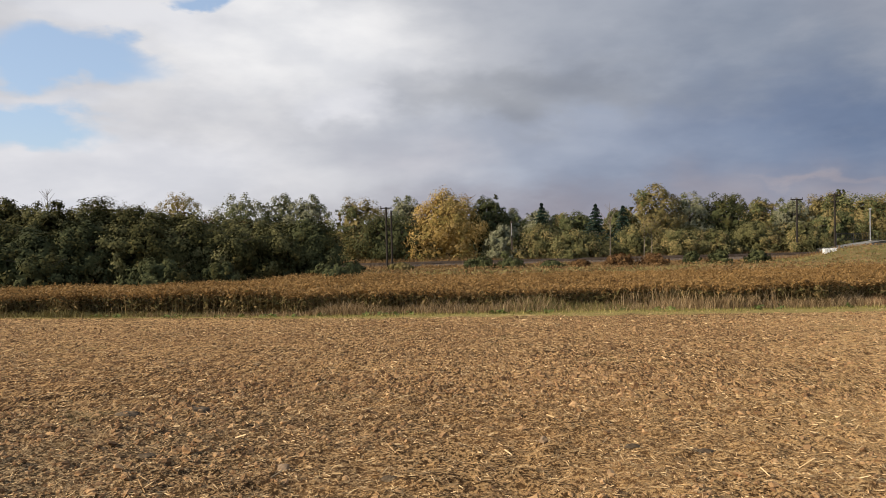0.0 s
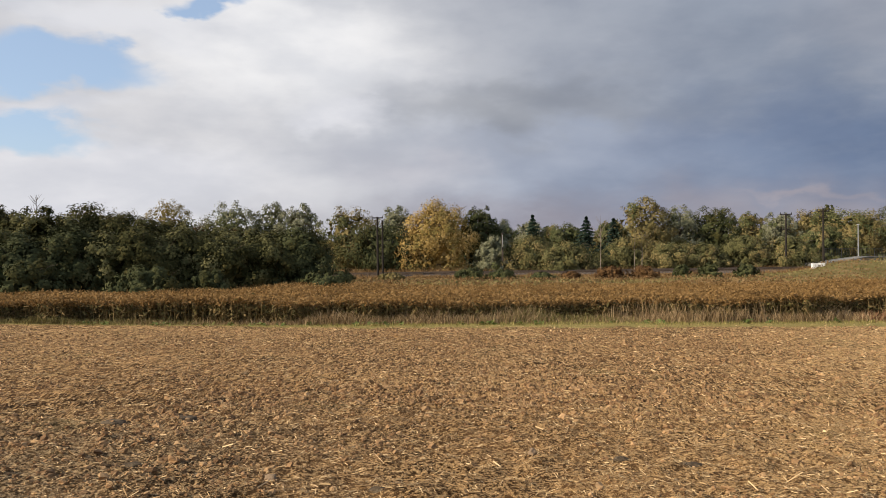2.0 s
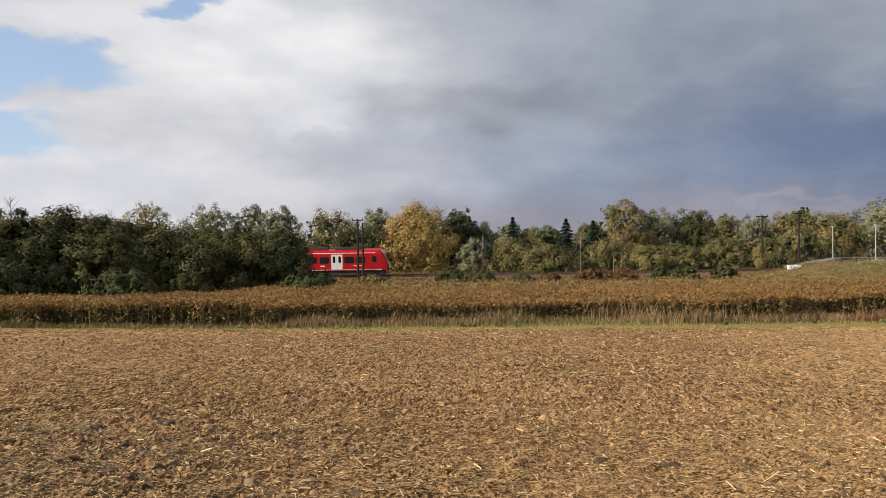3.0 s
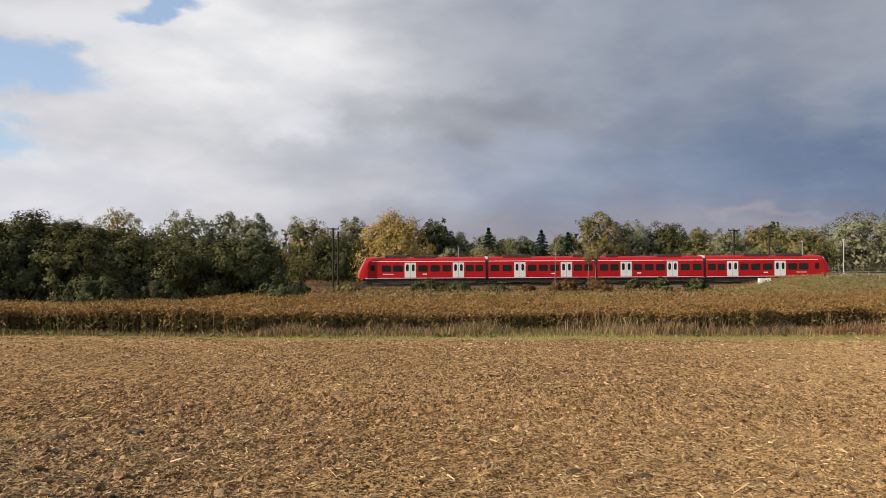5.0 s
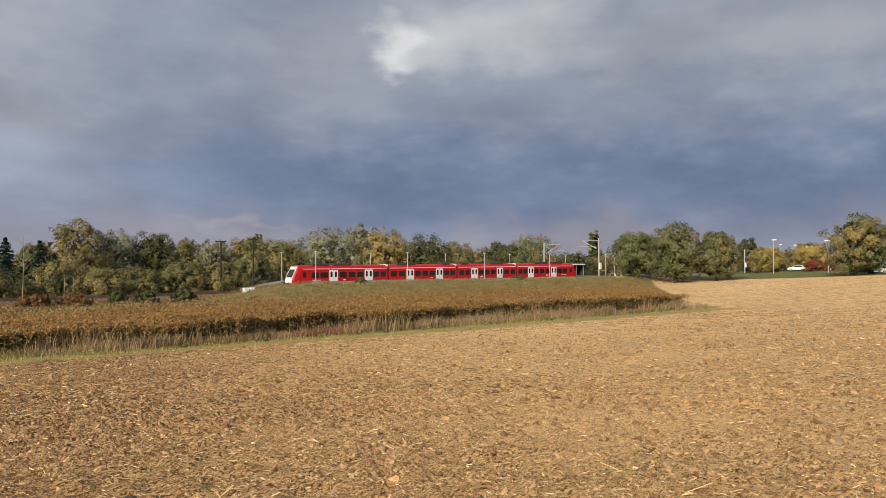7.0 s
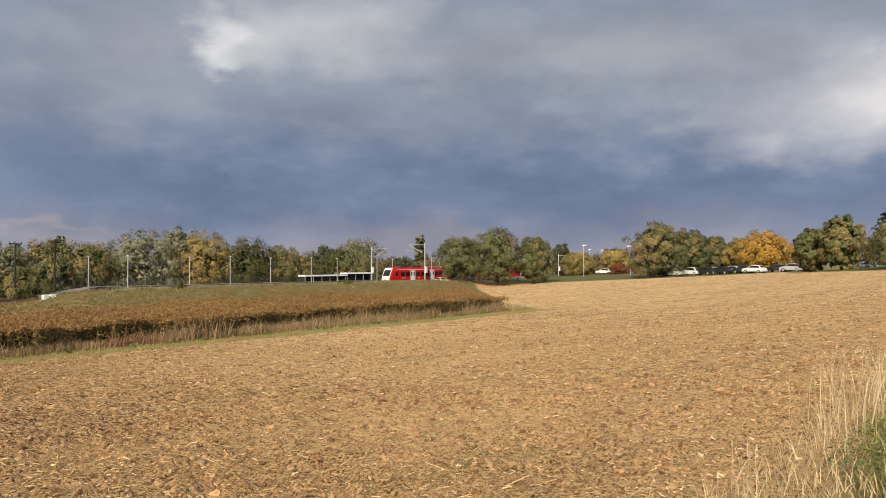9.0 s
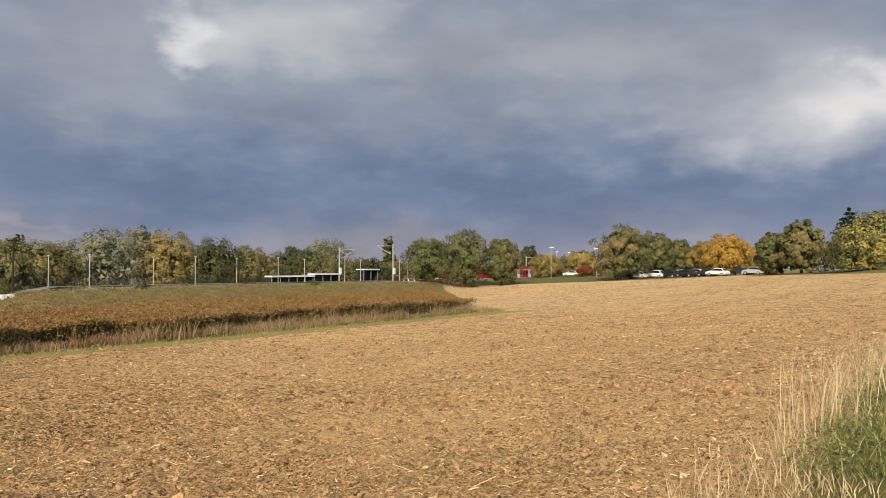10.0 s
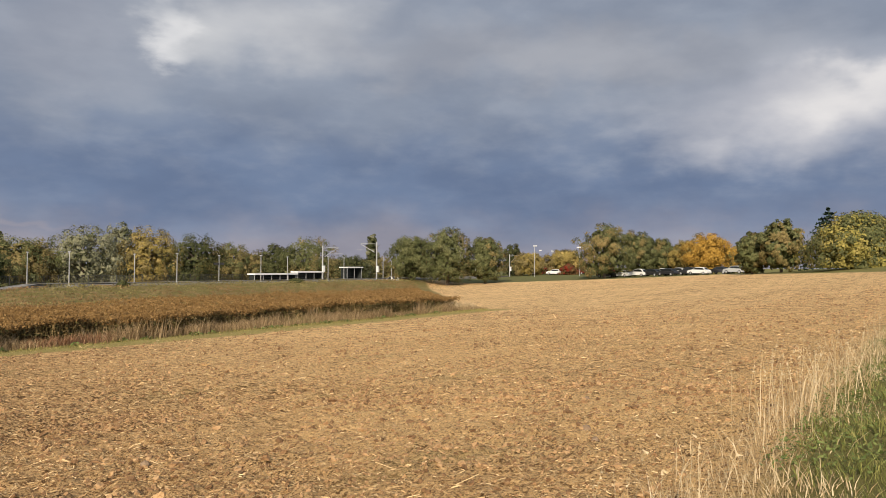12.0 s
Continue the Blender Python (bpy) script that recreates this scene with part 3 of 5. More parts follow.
MIXED = {"leaf_hedge": LEAF_SHRUB, "leaf_dark": LEAF_HEDGE, "leaf_green": LEAF_OLIVE, "leaf_olive": LEAF_GREEN, "leaf_grey": LEAF_GREEN, "leaf_gold": LEAF_YELLOW,
         "leaf_yellow": LEAF_OLIVE, "leaf_orange": LEAF_YELLOW, "leaf_rust": LEAF_HEDGE, "leaf_shrub": LEAF_OLIVE}


def plant_all():
    for i, (kind, leaf, x, y, top, w) in enumerate(HEDGE):
        low = kind == "low"
        tree("shrub" if low else "hedge_bush", "dull green low scrub at the foot of the hedge" if low else
             {"LEAF_SHRUB": "rust-tinged olive autumn shrub in a tall hedge", "LEAF_DARK": "green leafy bush in a dense hedge"}.get(leaf.name.upper(), "tall dark green bush in a dense hedge"),
             "bush", leaf, x, y, top + 0.1, w * (1.2 if low else 1.32), 100 + i, crown_base=0.0, n=4000 if low else 10500, leaf_size=0.15, clumps=70 if low else 150, shape="dome", group="hedge bushes", trunk=0.02, second=LEAF_RUST if leaf is LEAF_SHRUB else MIXED[leaf.name], share=0.25)
    for i, (kind, leaf, x, y, top, w) in enumerate(BACK_TREES):
        gold = leaf is LEAF_GOLD
        tree("willow" if leaf in (LEAF_GOLD, LEAF_GREY) else "tree", TREE_LABELS[leaf.name.upper()], "tree", leaf, x, y, top, w * (1.28 if gold else 1.2), 200 + i,
             crown_base=0.0 if gold else 0.04, n=14000 if gold else 7500, leaf_size=0.21, clumps=230 if gold else 120, shape="dome" if gold else "round", group="trees behind the railway", second=MIXED[leaf.name], share=0.2)
    for i, (kind, leaf, x, y, top, w) in enumerate(TRACK_SHRUBS):
        tree("shrub", "olive-green rounded shrub behind the railway", "bush", leaf, x, y, top, w * 1.3, 300 + i, crown_base=0.0, n=6500, leaf_size=0.20, clumps=110, shape="dome", group="shrubs behind the railway", trunk=0.02, second=MIXED[leaf.name], share=0.2)
    for i, (kind, leaf, x, y, top, w) in enumerate(SPRUCES):
        spruce(x, y, top + 0.2, w * 2.6, 400 + i)
    for i, (kind, leaf, x, y, top, w) in enumerate(STATION_TREES):
        if kind == "spruce":
            spruce(x, y, top + 0.3, w * 2.9, 520 + i)
        elif kind == "poplar":
            tree("poplar", "slender grey-green poplar rising over the station", "tree", leaf, x, y, top, w * 1.4, 500 + i, 0.05, 4500, 0.35, 70, shape="column", second=LEAF_GREY, share=0.4)
        elif kind == "bigshrub":
            tree("shrub", "large rounded yellow-green autumn shrub at the field's edge", "bush", LEAF_LIME, x, y, top - 0.2, w * 1.12, 500 + i, 0.0, 18000, 0.22, 260, shape="dome", trunk=0.02, second=LEAF_GREEN, share=0.35)
        elif kind == "redbush":
            tree("shrub", "small russet-red autumn shrub beside the car park", "bush", LEAF_RUST, x, y, top, w * 1.1, 500 + i, 0.02, 3500, 0.25, 60, shape="dome", trunk=0.02, second=leaf, share=0.4)
        else:
            near = x > 115 and y < 100
            tree("tree", TREE_LABELS[leaf.name.upper()], "tree", leaf, x, y, top, w * (1.3 if near and y > 30 else 1.15), 500 + i, crown_base=0.10 if near else 0.02,
                 n=10500 if near else 7000, leaf_size=0.23, clumps=150 if near else 120, shape="round", group="trees round the station", second=MIXED[leaf.name], share=0.3)


plant_all()


# ---- railway ----
RAIL_STEEL = material("rail_steel", [(0.10, 0.07, 0.05), (0.22, 0.17, 0.13)], 1.0, 0.5, 0.1, metal=0.6)
BALLAST = material("ballast", [(0.065, 0.05, 0.038), (0.13, 0.10, 0.078), (0.21, 0.165, 0.13)], 4.0, 0.95, 1.0, 14.0, dist=0.06)
CONCRETE = material("concrete", [(0.16, 0.155, 0.14), (0.27, 0.26, 0.24)], 0.8, 0.9, 0.2)
GALV = material("galvanised_steel", [(0.38, 0.385, 0.39), (0.52, 0.525, 0.53)], 2.0, 0.5, 0.05, metal=0.3)
WOOD_DARK = material("tarred_wood", [(0.018, 0.015, 0.012), (0.045, 0.036, 0.028)], 3.0, 0.9, 0.3)
WHITE_PAINT = material("white_paint", [(0.72, 0.72, 0.70), (0.82, 0.82, 0.80)], 1.0, 0.5)
DARK_METAL = material("dark_metal", [(0.03, 0.03, 0.032), (0.07, 0.068, 0.065)], 2.0, 0.6, 0.1)
SLEEPER = material("sleeper", [(0.06, 0.045, 0.035), (0.13, 0.10, 0.08)], 2.0, 0.95, 0.3)
TRACK_Y = (105.6, 109.8)
GRADE = math.degrees(math.atan(0.0045))


def build_tracks():
    xs = np.arange(-420, 421, 10.0)
    for y in TRACK_Y:
        bm = bmesh.new()
        rows = []
        for x in xs:
            z = float(rail_z(x))
            rows.append([bm.verts.new((x, y + dy, z + dz)) for dy, dz in ((-2.6, -0.9), (-1.75, -0.22), (1.75, -0.22), (2.6, -0.9))])
        for a, b in zip(rows, rows[1:]):
            for k in range(3):
                bm.faces.new((a[k], b[k], b[k + 1], a[k + 1]))
        me = bpy.data.meshes.new("track_bed")
        bm.to_mesh(me), bm.free()
        me.materials.append(BALLAST)
        bed = tagged(new("track_bed", me), "brown-grey ballast bed under the rails", "track", kind="structure")
        for dy in (-0.75, 0.75):
            b2 = bmesh.new()
            prof = ((-0.06, -0.16), (0.06, -0.16), (0.06, -0.13), (0.02, -0.11), (0.02, -0.05), (0.036, -0.04), (0.036, 0), (-0.036, 0), (-0.036, -0.04), (-0.02, -0.05), (-0.02, -0.11), (-0.06, -0.13))
            ends = [[b2.verts.new((x, y + dy + p, float(rail_z(x)) + q)) for p, q in prof] for x in (-420, 420)]
            for k in range(len(prof)):
                b2.faces.new((ends[0][k], ends[1][k], ends[1][(k + 1) % 12], ends[0][(k + 1) % 12]))
            part("rail", b2, RAIL_STEEL, bed)
        v, f = [], []
        base = np.array([(sx, sy, sz) for sz in (-0.28, -0.17) for sx, sy in ((-.13, -1.3), (.13, -1.3), (.13, 1.3), (-.13, 1.3))])
        for k, x in enumerate(np.arange(-140, 220, 0.62)):
            v.append(base + (x, y, float(rail_z(x))))
            f += [[8 * k + q for q in face] for face in ((4, 5, 6, 7), (0, 1, 5, 4), (1, 2, 6, 5), (2, 3, 7, 6), (3, 0, 4, 7))]
        s = new("sleepers", mesh_of("sleepers", np.concatenate(v), f, [SLEEPER]))
        s.parent = bed
        tagged(s, kind="stuff")


build_tracks()

PLATFORM_Z = -1.25


def build_platforms():
    for name, y0, y1 in (("platform_near", 100.6, 103.9), ("platform_far", 111.5, 115.2)):
        bm = bmesh.new()
        rows = []
        for x, top in ((50.0, -2.3), (58.0, PLATFORM_Z), (205.0, PLATFORM_Z)):
            rows.append([bm.verts.new(c) for c in ((x, y0, -3.9), (x, y1, -3.9), (x, y1, top), (x, y0, top))])
        for a, b in zip(rows, rows[1:]):
            for k in range(4):
                bm.faces.new((a[k], a[(k + 1) % 4], b[(k + 1) % 4], b[k]))
        bm.faces.new(rows[0]), bm.faces.new(rows[-1][::-1])
        bmesh.ops.recalc_face_normals(bm, faces=bm.faces)
        me = bpy.data.meshes.new(name)
        bm.to_mesh(me), bm.free()
        me.materials.append(CONCRETE)
        p = tagged(new(name, me), "pale concrete station platform with a ramped end", "platform", kind="structure")
        ye = y0 if y0 > 105 else y1
        part("edge_stone", box(56, ye - 0.35, PLATFORM_Z, 205, ye + 0.05, PLATFORM_Z + 0.06, 0.01), CONCRETE, p, "concrete platform edge strip")


build_platforms()


# ---- the train ----
TRAIN_RED = material("train_red", [(0.37, 0.005, 0.009), (0.46, 0.008, 0.012)], 0.4, 0.42, spec=0.3)
TRAIN_WHITE = material("train_white", [(0.62, 0.62, 0.61), (0.74, 0.74, 0.73)], 0.5, 0.4, spec=0.5)
TRAIN_GREY = material("train_door_grey", [(0.66, 0.67, 0.68), (0.75, 0.76, 0.77)], 0.5, 0.45, spec=0.4)
GLASS_DARK = material("train_glass", [(0.010, 0.013, 0.014), (0.022, 0.026, 0.028)], 0.6, 0.15, spec=0.25)
JOINTS = (0.0, 18.2, 33.7, 49.2, 67.3)
END_WINDOWS = ((3.3, 4.65), (4.9, 6.3), (8.45, 9.8), (10.2, 11.5), (11.9, 13.1), (15.2, 16.3), (16.55, 17.65))
END_DOORS = ((6.55, 8.15), (13.35, 14.95))
MID_WINDOWS = ((0.5, 1.75), (2.2, 3.5), (5.75, 7.0), (7.35, 8.6), (8.95, 10.2), (12.3, 13.5), (13.8, 15.0))
MID_DOORS = ((3.85, 5.45), (10.45, 12.05))
PROFILE = ((1.36, 0.86), (1.42, 0.90), (1.42, 1.6), (1.42, 2.5), (1.42, 3.2), (1.30, 3.46), (1.05, 3.72), (0.62, 3.88), (0.0, 3.95))
PROFILE = PROFILE + tuple((-y, z) for y, z in PROFILE[-2::-1])


def car_body(x0, x1, nose):
    """Lofted car shell; nose is -1, 0 or 1 for a cab at the low end, none, or the high end."""
    def rake(z):
        return 1.15 * max(0.0, (z - 1.6) / 2.3) ** 1.3
    stations = [(x0 + 0.22, 1.0, 0.0), (x1 - 0.22, 1.0, 0.0)]
    if nose < 0:
        stations = [(x0, 0.80, 1.0), (x0 + 0.22, 0.92, 1.0), (x0 + 0.8, 0.98, 0.8), (x0 + 2.2, 1.0, 0.2), (x0 + 3.0, 1.0, 0.0), stations[1]]
    elif nose > 0:
        stations = [stations[0], (x1 - 3.0, 1.0, 0.0), (x1 - 2.2, 1.0, -0.2), (x1 - 0.8, 0.98, -0.8), (x1 - 0.22, 0.92, -1.0), (x1, 0.80, -1.0)]
    bm = bmesh.new()
    rows = [[bm.verts.new((x + r * rake(z), y * w, z)) for y, z in PROFILE] for x, w, r in stations]
    n = len(PROFILE)
    for a, b in zip(rows, rows[1:]):
        for k in range(n):
            bm.faces.new((a[k], b[k], b[(k + 1) % n], a[(k + 1) % n]))
    bm.faces.new(rows[0]), bm.faces.new(rows[-1][::-1])
    bmesh.ops.recalc_face_normals(bm, faces=bm.faces)
    return bm


def side_y(z):
    for (y0, z0), (y1, z1) in zip(PROFILE, PROFILE[1:8]):
        if z0 <= z <= z1:
            return y0 + (y1 - y0) * (z - z0) / (z1 - z0)
    return 1.3


def side_panel(x0, x1, z0, z1, side, proud, chamfer=0.06):
    """A thin panel that follows the car side, with clipped corners."""
    bm = bmesh.new()
    c = chamfer
    outline = ((x0 + c, z0), (x1 - c, z0), (x1, z0 + c), (x1, z1 - c), (x1 - c, z1), (x0 + c, z1), (x0, z1 - c), (x0, z0 + c))
    a = [bm.verts.new((x, side * (side_y(z) + proud), z)) for x, z in outline]
    b = [bm.verts.new((x, side * (side_y(z) - 0.03), z)) for x, z in outline]
    bm.faces.new(a)
    for k in range(8):
        bm.faces.new((a[k], b[k], b[(k + 1) % 8], a[(k + 1) % 8]))
    bmesh.ops.recalc_face_normals(bm, faces=bm.faces)
    return bm


def bogie(x, train):
    b = part("bogie", box(x - 1.5, -1.1, 0.42, x + 1.5, 1.1, 0.68, 0.05), DARK_METAL, train)
    for dx in (-1.1, 1.1):
        bm = bmesh.new()
        for sy in (-0.75, 0.75):
            rod((x + dx, sy - 0.06, 0.43), (x + dx, sy + 0.06, 0.43), 0.43, None, 20, bm)
        rod((x + dx, -0.8, 0.43), (x + dx, 0.8, 0.43), 0.08, None, 8, bm)
        part("wheelset", bm, RAIL_STEEL, b)


def build_train():
    train = empty("train", pose(0, TRACK_Y[0], 0), "red four-car electric multiple unit with light grey doors", "train")
    for i in range(4):
        x0, x1 = JOINTS[i], JOINTS[i + 1]
        nose = -1 if i == 0 else (1 if i == 3 else 0)
        body = part("car_body", car_body(x0, x1, nose), TRAIN_RED, train, "glossy red car shell")
        flip = (lambda a: (x0 + a[0], x0 + a[1])) if i in (0, 1) else (lambda a: (x1 - a[1], x1 - a[0]))
        wins, doors = (END_WINDOWS, END_DOORS) if nose else (MID_WINDOWS, MID_DOORS)
        s0, s1 = x0 + (1.0 if nose < 0 else 0.25), x1 - (1.0 if nose > 0 else 0.25)
        for side in (-1, 1):
            for w in wins:
                a, b = flip(w)
                part("window", side_panel(a, b, 1.90, 2.80, side, 0.012, 0.10), GLASS_DARK, body, "dark tinted window")
            for d in doors:
                a, b = flip(d)
                m = (a + b) / 2
                for lo, hi in ((a, m - 0.015), (m + 0.015, b)):
                    door = part("door", side_panel(lo, hi, 1.06, 3.16, side, 0.016, 0.03), TRAIN_GREY, body, "light grey door leaf")
                    part("door_window", side_panel(lo + 0.2, hi - 0.2, 1.95, 2.92, side, 0.026, 0.14), GLASS_DARK, door)
                part("door_gap", side_panel(m - 0.014, m + 0.014, 1.06, 3.16, side, 0.006, 0.002), DARK_METAL, body)
            if nose:
                a, b = flip((3.5, 5.0))
                part("lettering", side_panel(a, b, 1.50, 1.60, side, 0.010, 0.005), TRAIN_WHITE, body, "small white lettering strip")
            a, b = flip((9.1, 9.7))
            part("emblem", side_panel(a, b, 1.45, 1.62, side, 0.010, 0.02), TRAIN_WHITE, body, "small white emblem")
            part("sill_stripe", side_panel(s0, s1, 0.88, 1.03, side, 0.008, 0.01), TRAIN_WHITE, body, "white stripe along the sill")
            part("roof_trim", side_panel(s0 + (0.9 if nose < 0 else 0), s1 - (0.9 if nose > 0 else 0), 3.30, 3.37, side, 0.03, 0.01), TRAIN_WHITE, body, "pale gutter line below the roof")
        part("underframe", box(x0 + (2.2 if nose < 0 else 1.5), -1.15, 0.32, x1 - (2.2 if nose > 0 else 1.5), 1.15, 0.88, 0.08), DARK_METAL, train)
        if i:
            part("gangway", box(x0 - 0.26, -1.25, 0.9, x0 + 0.26, 1.25, 3.6, 0.05), DARK_METAL, train, "dark ribbed bellows between cars")
            part("joint_cover", box(x0 - 0.18, -1.0, 3.6, x0 + 0.18, 1.0, 3.98, 0.05), TRAIN_WHITE, train)
    # cabs: pale mask round a dark windscreen, lamps, coupler and plough
    for end, sgn in ((0.0, -1), (67.3, 1)):
        def cap(z0, z1, w, proud):
            bm = bmesh.new()
            def px(z):
                return end + sgn * (proud - 1.15 * max(0.0, (z - 1.6) / 2.3) ** 1.3)
            n = 6
            rows = [[bm.verts.new((px(z0 + (z1 - z0) * k / n), y, z0 + (z1 - z0) * k / n)) for y in (-w, w)] for k in range(n + 1)]
            back = [[bm.verts.new((v.co.x - sgn * 0.10, v.co.y, v.co.z)) for v in r] for r in rows]
            for k in range(n):
                bm.faces.new((rows[k][0], rows[k][1], rows[k + 1][1], rows[k + 1][0]))
                bm.faces.new((rows[k][0], rows[k + 1][0], back[k + 1][0], back[k][0]))
                bm.faces.new((rows[k][1], rows[k + 1][1], back[k + 1][1], back[k][1]))
            bm.faces.new((rows[0][0], rows[0][1], back[0][1], back[0][0]))
            bm.faces.new((rows[n][0], rows[n][1], back[n][1], back[n][0]))
            bmesh.ops.recalc_face_normals(bm, faces=bm.faces)
            return bm
        mask = part("cab_mask", cap(1.1, 3.75, 1.06, 0.05), TRAIN_WHITE, train, "white cab front panel")
        part("windscreen", cap(2.05, 3.30, 0.92, 0.07), GLASS_DARK, mask, "dark raked windscreen")
        for y in (-0.8, 0.8):
            part("headlight", box(end + sgn * 0.03 - 0.05, y - 0.14, 1.35, end + sgn * 0.03 + 0.05, y + 0.14, 1.55, 0.03), WHITE_PAINT, mask)
        part("coupler", rod((end - sgn * 0.3, 0, 1.0), (end + sgn * 0.35, 0, 1.0), 0.14, 0.18, 10), DARK_METAL, train)
        part("plough", box(end - sgn * 0.9 - 0.35, -1.1, 0.2, end - sgn * 0.9 + 0.35, 1.1, 0.86, 0.1), DARK_METAL, train)
        part("cab_window", side_panel(*sorted((end - sgn * 1.75, end - sgn * 2.35)), 2.0, 2.85, -1, 0.006, 0.12), GLASS_DARK, train)
        part("cab_window", side_panel(*sorted((end - sgn * 1.75, end - sgn * 2.35)), 2.0, 2.85, 1, 0.006, 0.12), GLASS_DARK, train)
    for x in (2.6, 18.2, 33.7, 49.2, 64.7, 10.0, 57.3):
        bogie(x, train)
    for a, b in ((3.8, 6.8), (7.8, 11.0), (20.5, 24.5), (30.5, 32.5), (35.2, 37.0), (42.5, 46.0), (55.0, 58.6), (59.6, 63.4)):
        part("roof_unit", box(a, -0.8, 3.82, b, 0.8, 4.22, 0.06), DARK_METAL, train, "dark roof equipment box")
    return train


TRAIN = build_train()


# ---- weeds, straw and grass ----
REED_STEM = material("weed_stem", [(0.075, 0.057, 0.022), (0.16, 0.112, 0.044), (0.29, 0.205, 0.09)], 0.5, 0.9, per_island=0.6, trans=0.1)
REED_PLUME = material("weed_plume", [(0.145, 0.083, 0.028), (0.255, 0.150, 0.052), (0.41, 0.262, 0.110)], 0.3, 0.95, per_island=0.28, trans=0.25)
DRY_GRASS = material("dry_grass", [(0.38, 0.27, 0.14), (0.58, 0.44, 0.25), (0.78, 0.64, 0.42)], 0.5, 0.85, per_island=0.6, trans=0.25)
FRINGE = material("fringe_grass", [(0.17, 0.115, 0.058), (0.31, 0.215, 0.112), (0.50, 0.37, 0.215)], 0.5, 0.9, per_island=0.5, trans=0.2)
GREEN_GRASS = material("green_grass", [(0.11, 0.125, 0.028), (0.22, 0.235, 0.06), (0.40, 0.37, 0.13)], 0.6, 0.8, per_island=0.6, trans=0.3)
STRAW = material("straw", [(0.30, 0.18, 0.08), (0.50, 0.33, 0.15), (0.72, 0.52, 0.28)], 2.0, 0.7, per_island=0.7)
MARGIN_GRASS = material("margin_grass", [(0.16, 0.145, 0.042), (0.30, 0.265, 0.085), (0.46, 0.39, 0.15)], 0.5, 0.85, per_island=0.5, trans=0.25)
REED_LEAF = material("weed_leaf_olive", [(0.045, 0.042, 0.016), (0.105, 0.092, 0.032), (0.20, 0.165, 0.058)], 0.4, 0.9, per_island=0.5, trans=0.15)
WEED_LEAF = leaf_mat("weed_leaf", (0.072, 0.100, 0.030), (0.144, 0.180, 0.053), (0.248, 0.272, 0.097))
ROUGH_GREEN = leaf_mat("rough_green", (0.12, 0.105, 0.038), (0.21, 0.18, 0.07), (0.34, 0.28, 0.12))
ROUGH_BROWN = leaf_mat("rough_brown", (0.13, 0.078, 0.033), (0.22, 0.135, 0.060), (0.33, 0.22, 0.105))


def blades(x, y, h, w, lean, rng, z=None, taper=0.2):
    """Upright tapering blades, one bent quad pair each."""
    n = len(x)
    z = ground_z(x, y) if z is None else z
    a = rng.uniform(0, 2 * math.pi, n)
    side = np.stack([np.cos(a), np.sin(a), np.zeros(n)], 1) * (w / 2)[:, None]
    b = rng.uniform(0, 2 * math.pi, n)
    off = np.stack([np.cos(b), np.sin(b), np.zeros(n)], 1) * (lean * h)[:, None]
    p0 = np.stack([x, y, z - 0.03], 1)
    p1 = p0 + off * 0.35 + np.stack([0 * h, 0 * h, h * 0.55], 1)
    p2 = p0 + off + np.stack([0 * h, 0 * h, h], 1)
    v = np.stack([p0 - side, p0 + side, p1 - side * .8, p1 + side * .8, p2 - side * taper, p2 + side * taper], 1).reshape(-1, 3)
    k = 6 * np.arange(n)[:, None]
    f = np.concatenate([k + np.array([[0, 1, 3, 2]]), k + np.array([[2, 3, 5, 4]])])
    return v, f, p2


def join(parts):
    """Joins (verts, faces, material index) sets."""
    vs, fs, ms, o = [], [], [], 0
    for v, f, m in parts:
        vs.append(v), fs.extend((f + o).tolist()), ms.append(np.full(len(f), m))
        o += len(v)
    return np.concatenate(vs), fs, np.concatenate(ms)


def reed_height(x, y):
    h = 1.10 + 0.34 * (value_noise(x * 0.35 + 90, y * 0.5 + 40, 7) - 0.5) + 0.25 * (value_noise(x * 0.09 + 30, y * 0.15 + 10, 8) - 0.5)
    return (h + 0.14 * smooth(x, 15, 40)) * (1 - 0.38 * smooth(y, 42, 58) * smooth(x, -14, 0) * smooth(x, 36, 22))


def reed_edge(x):
    """Where the wall of weeds begins: it comes and goes in bays."""
    return REED_Y0 + 0.2 + 1.7 * smooth(x, -16, -3) * smooth(value_noise(x * 0.16 + 50, x * 0, 9), 0.35, 0.8) + 0.8 * (value_noise(x * 0.6 + 20, x * 0, 10) - 0.5)


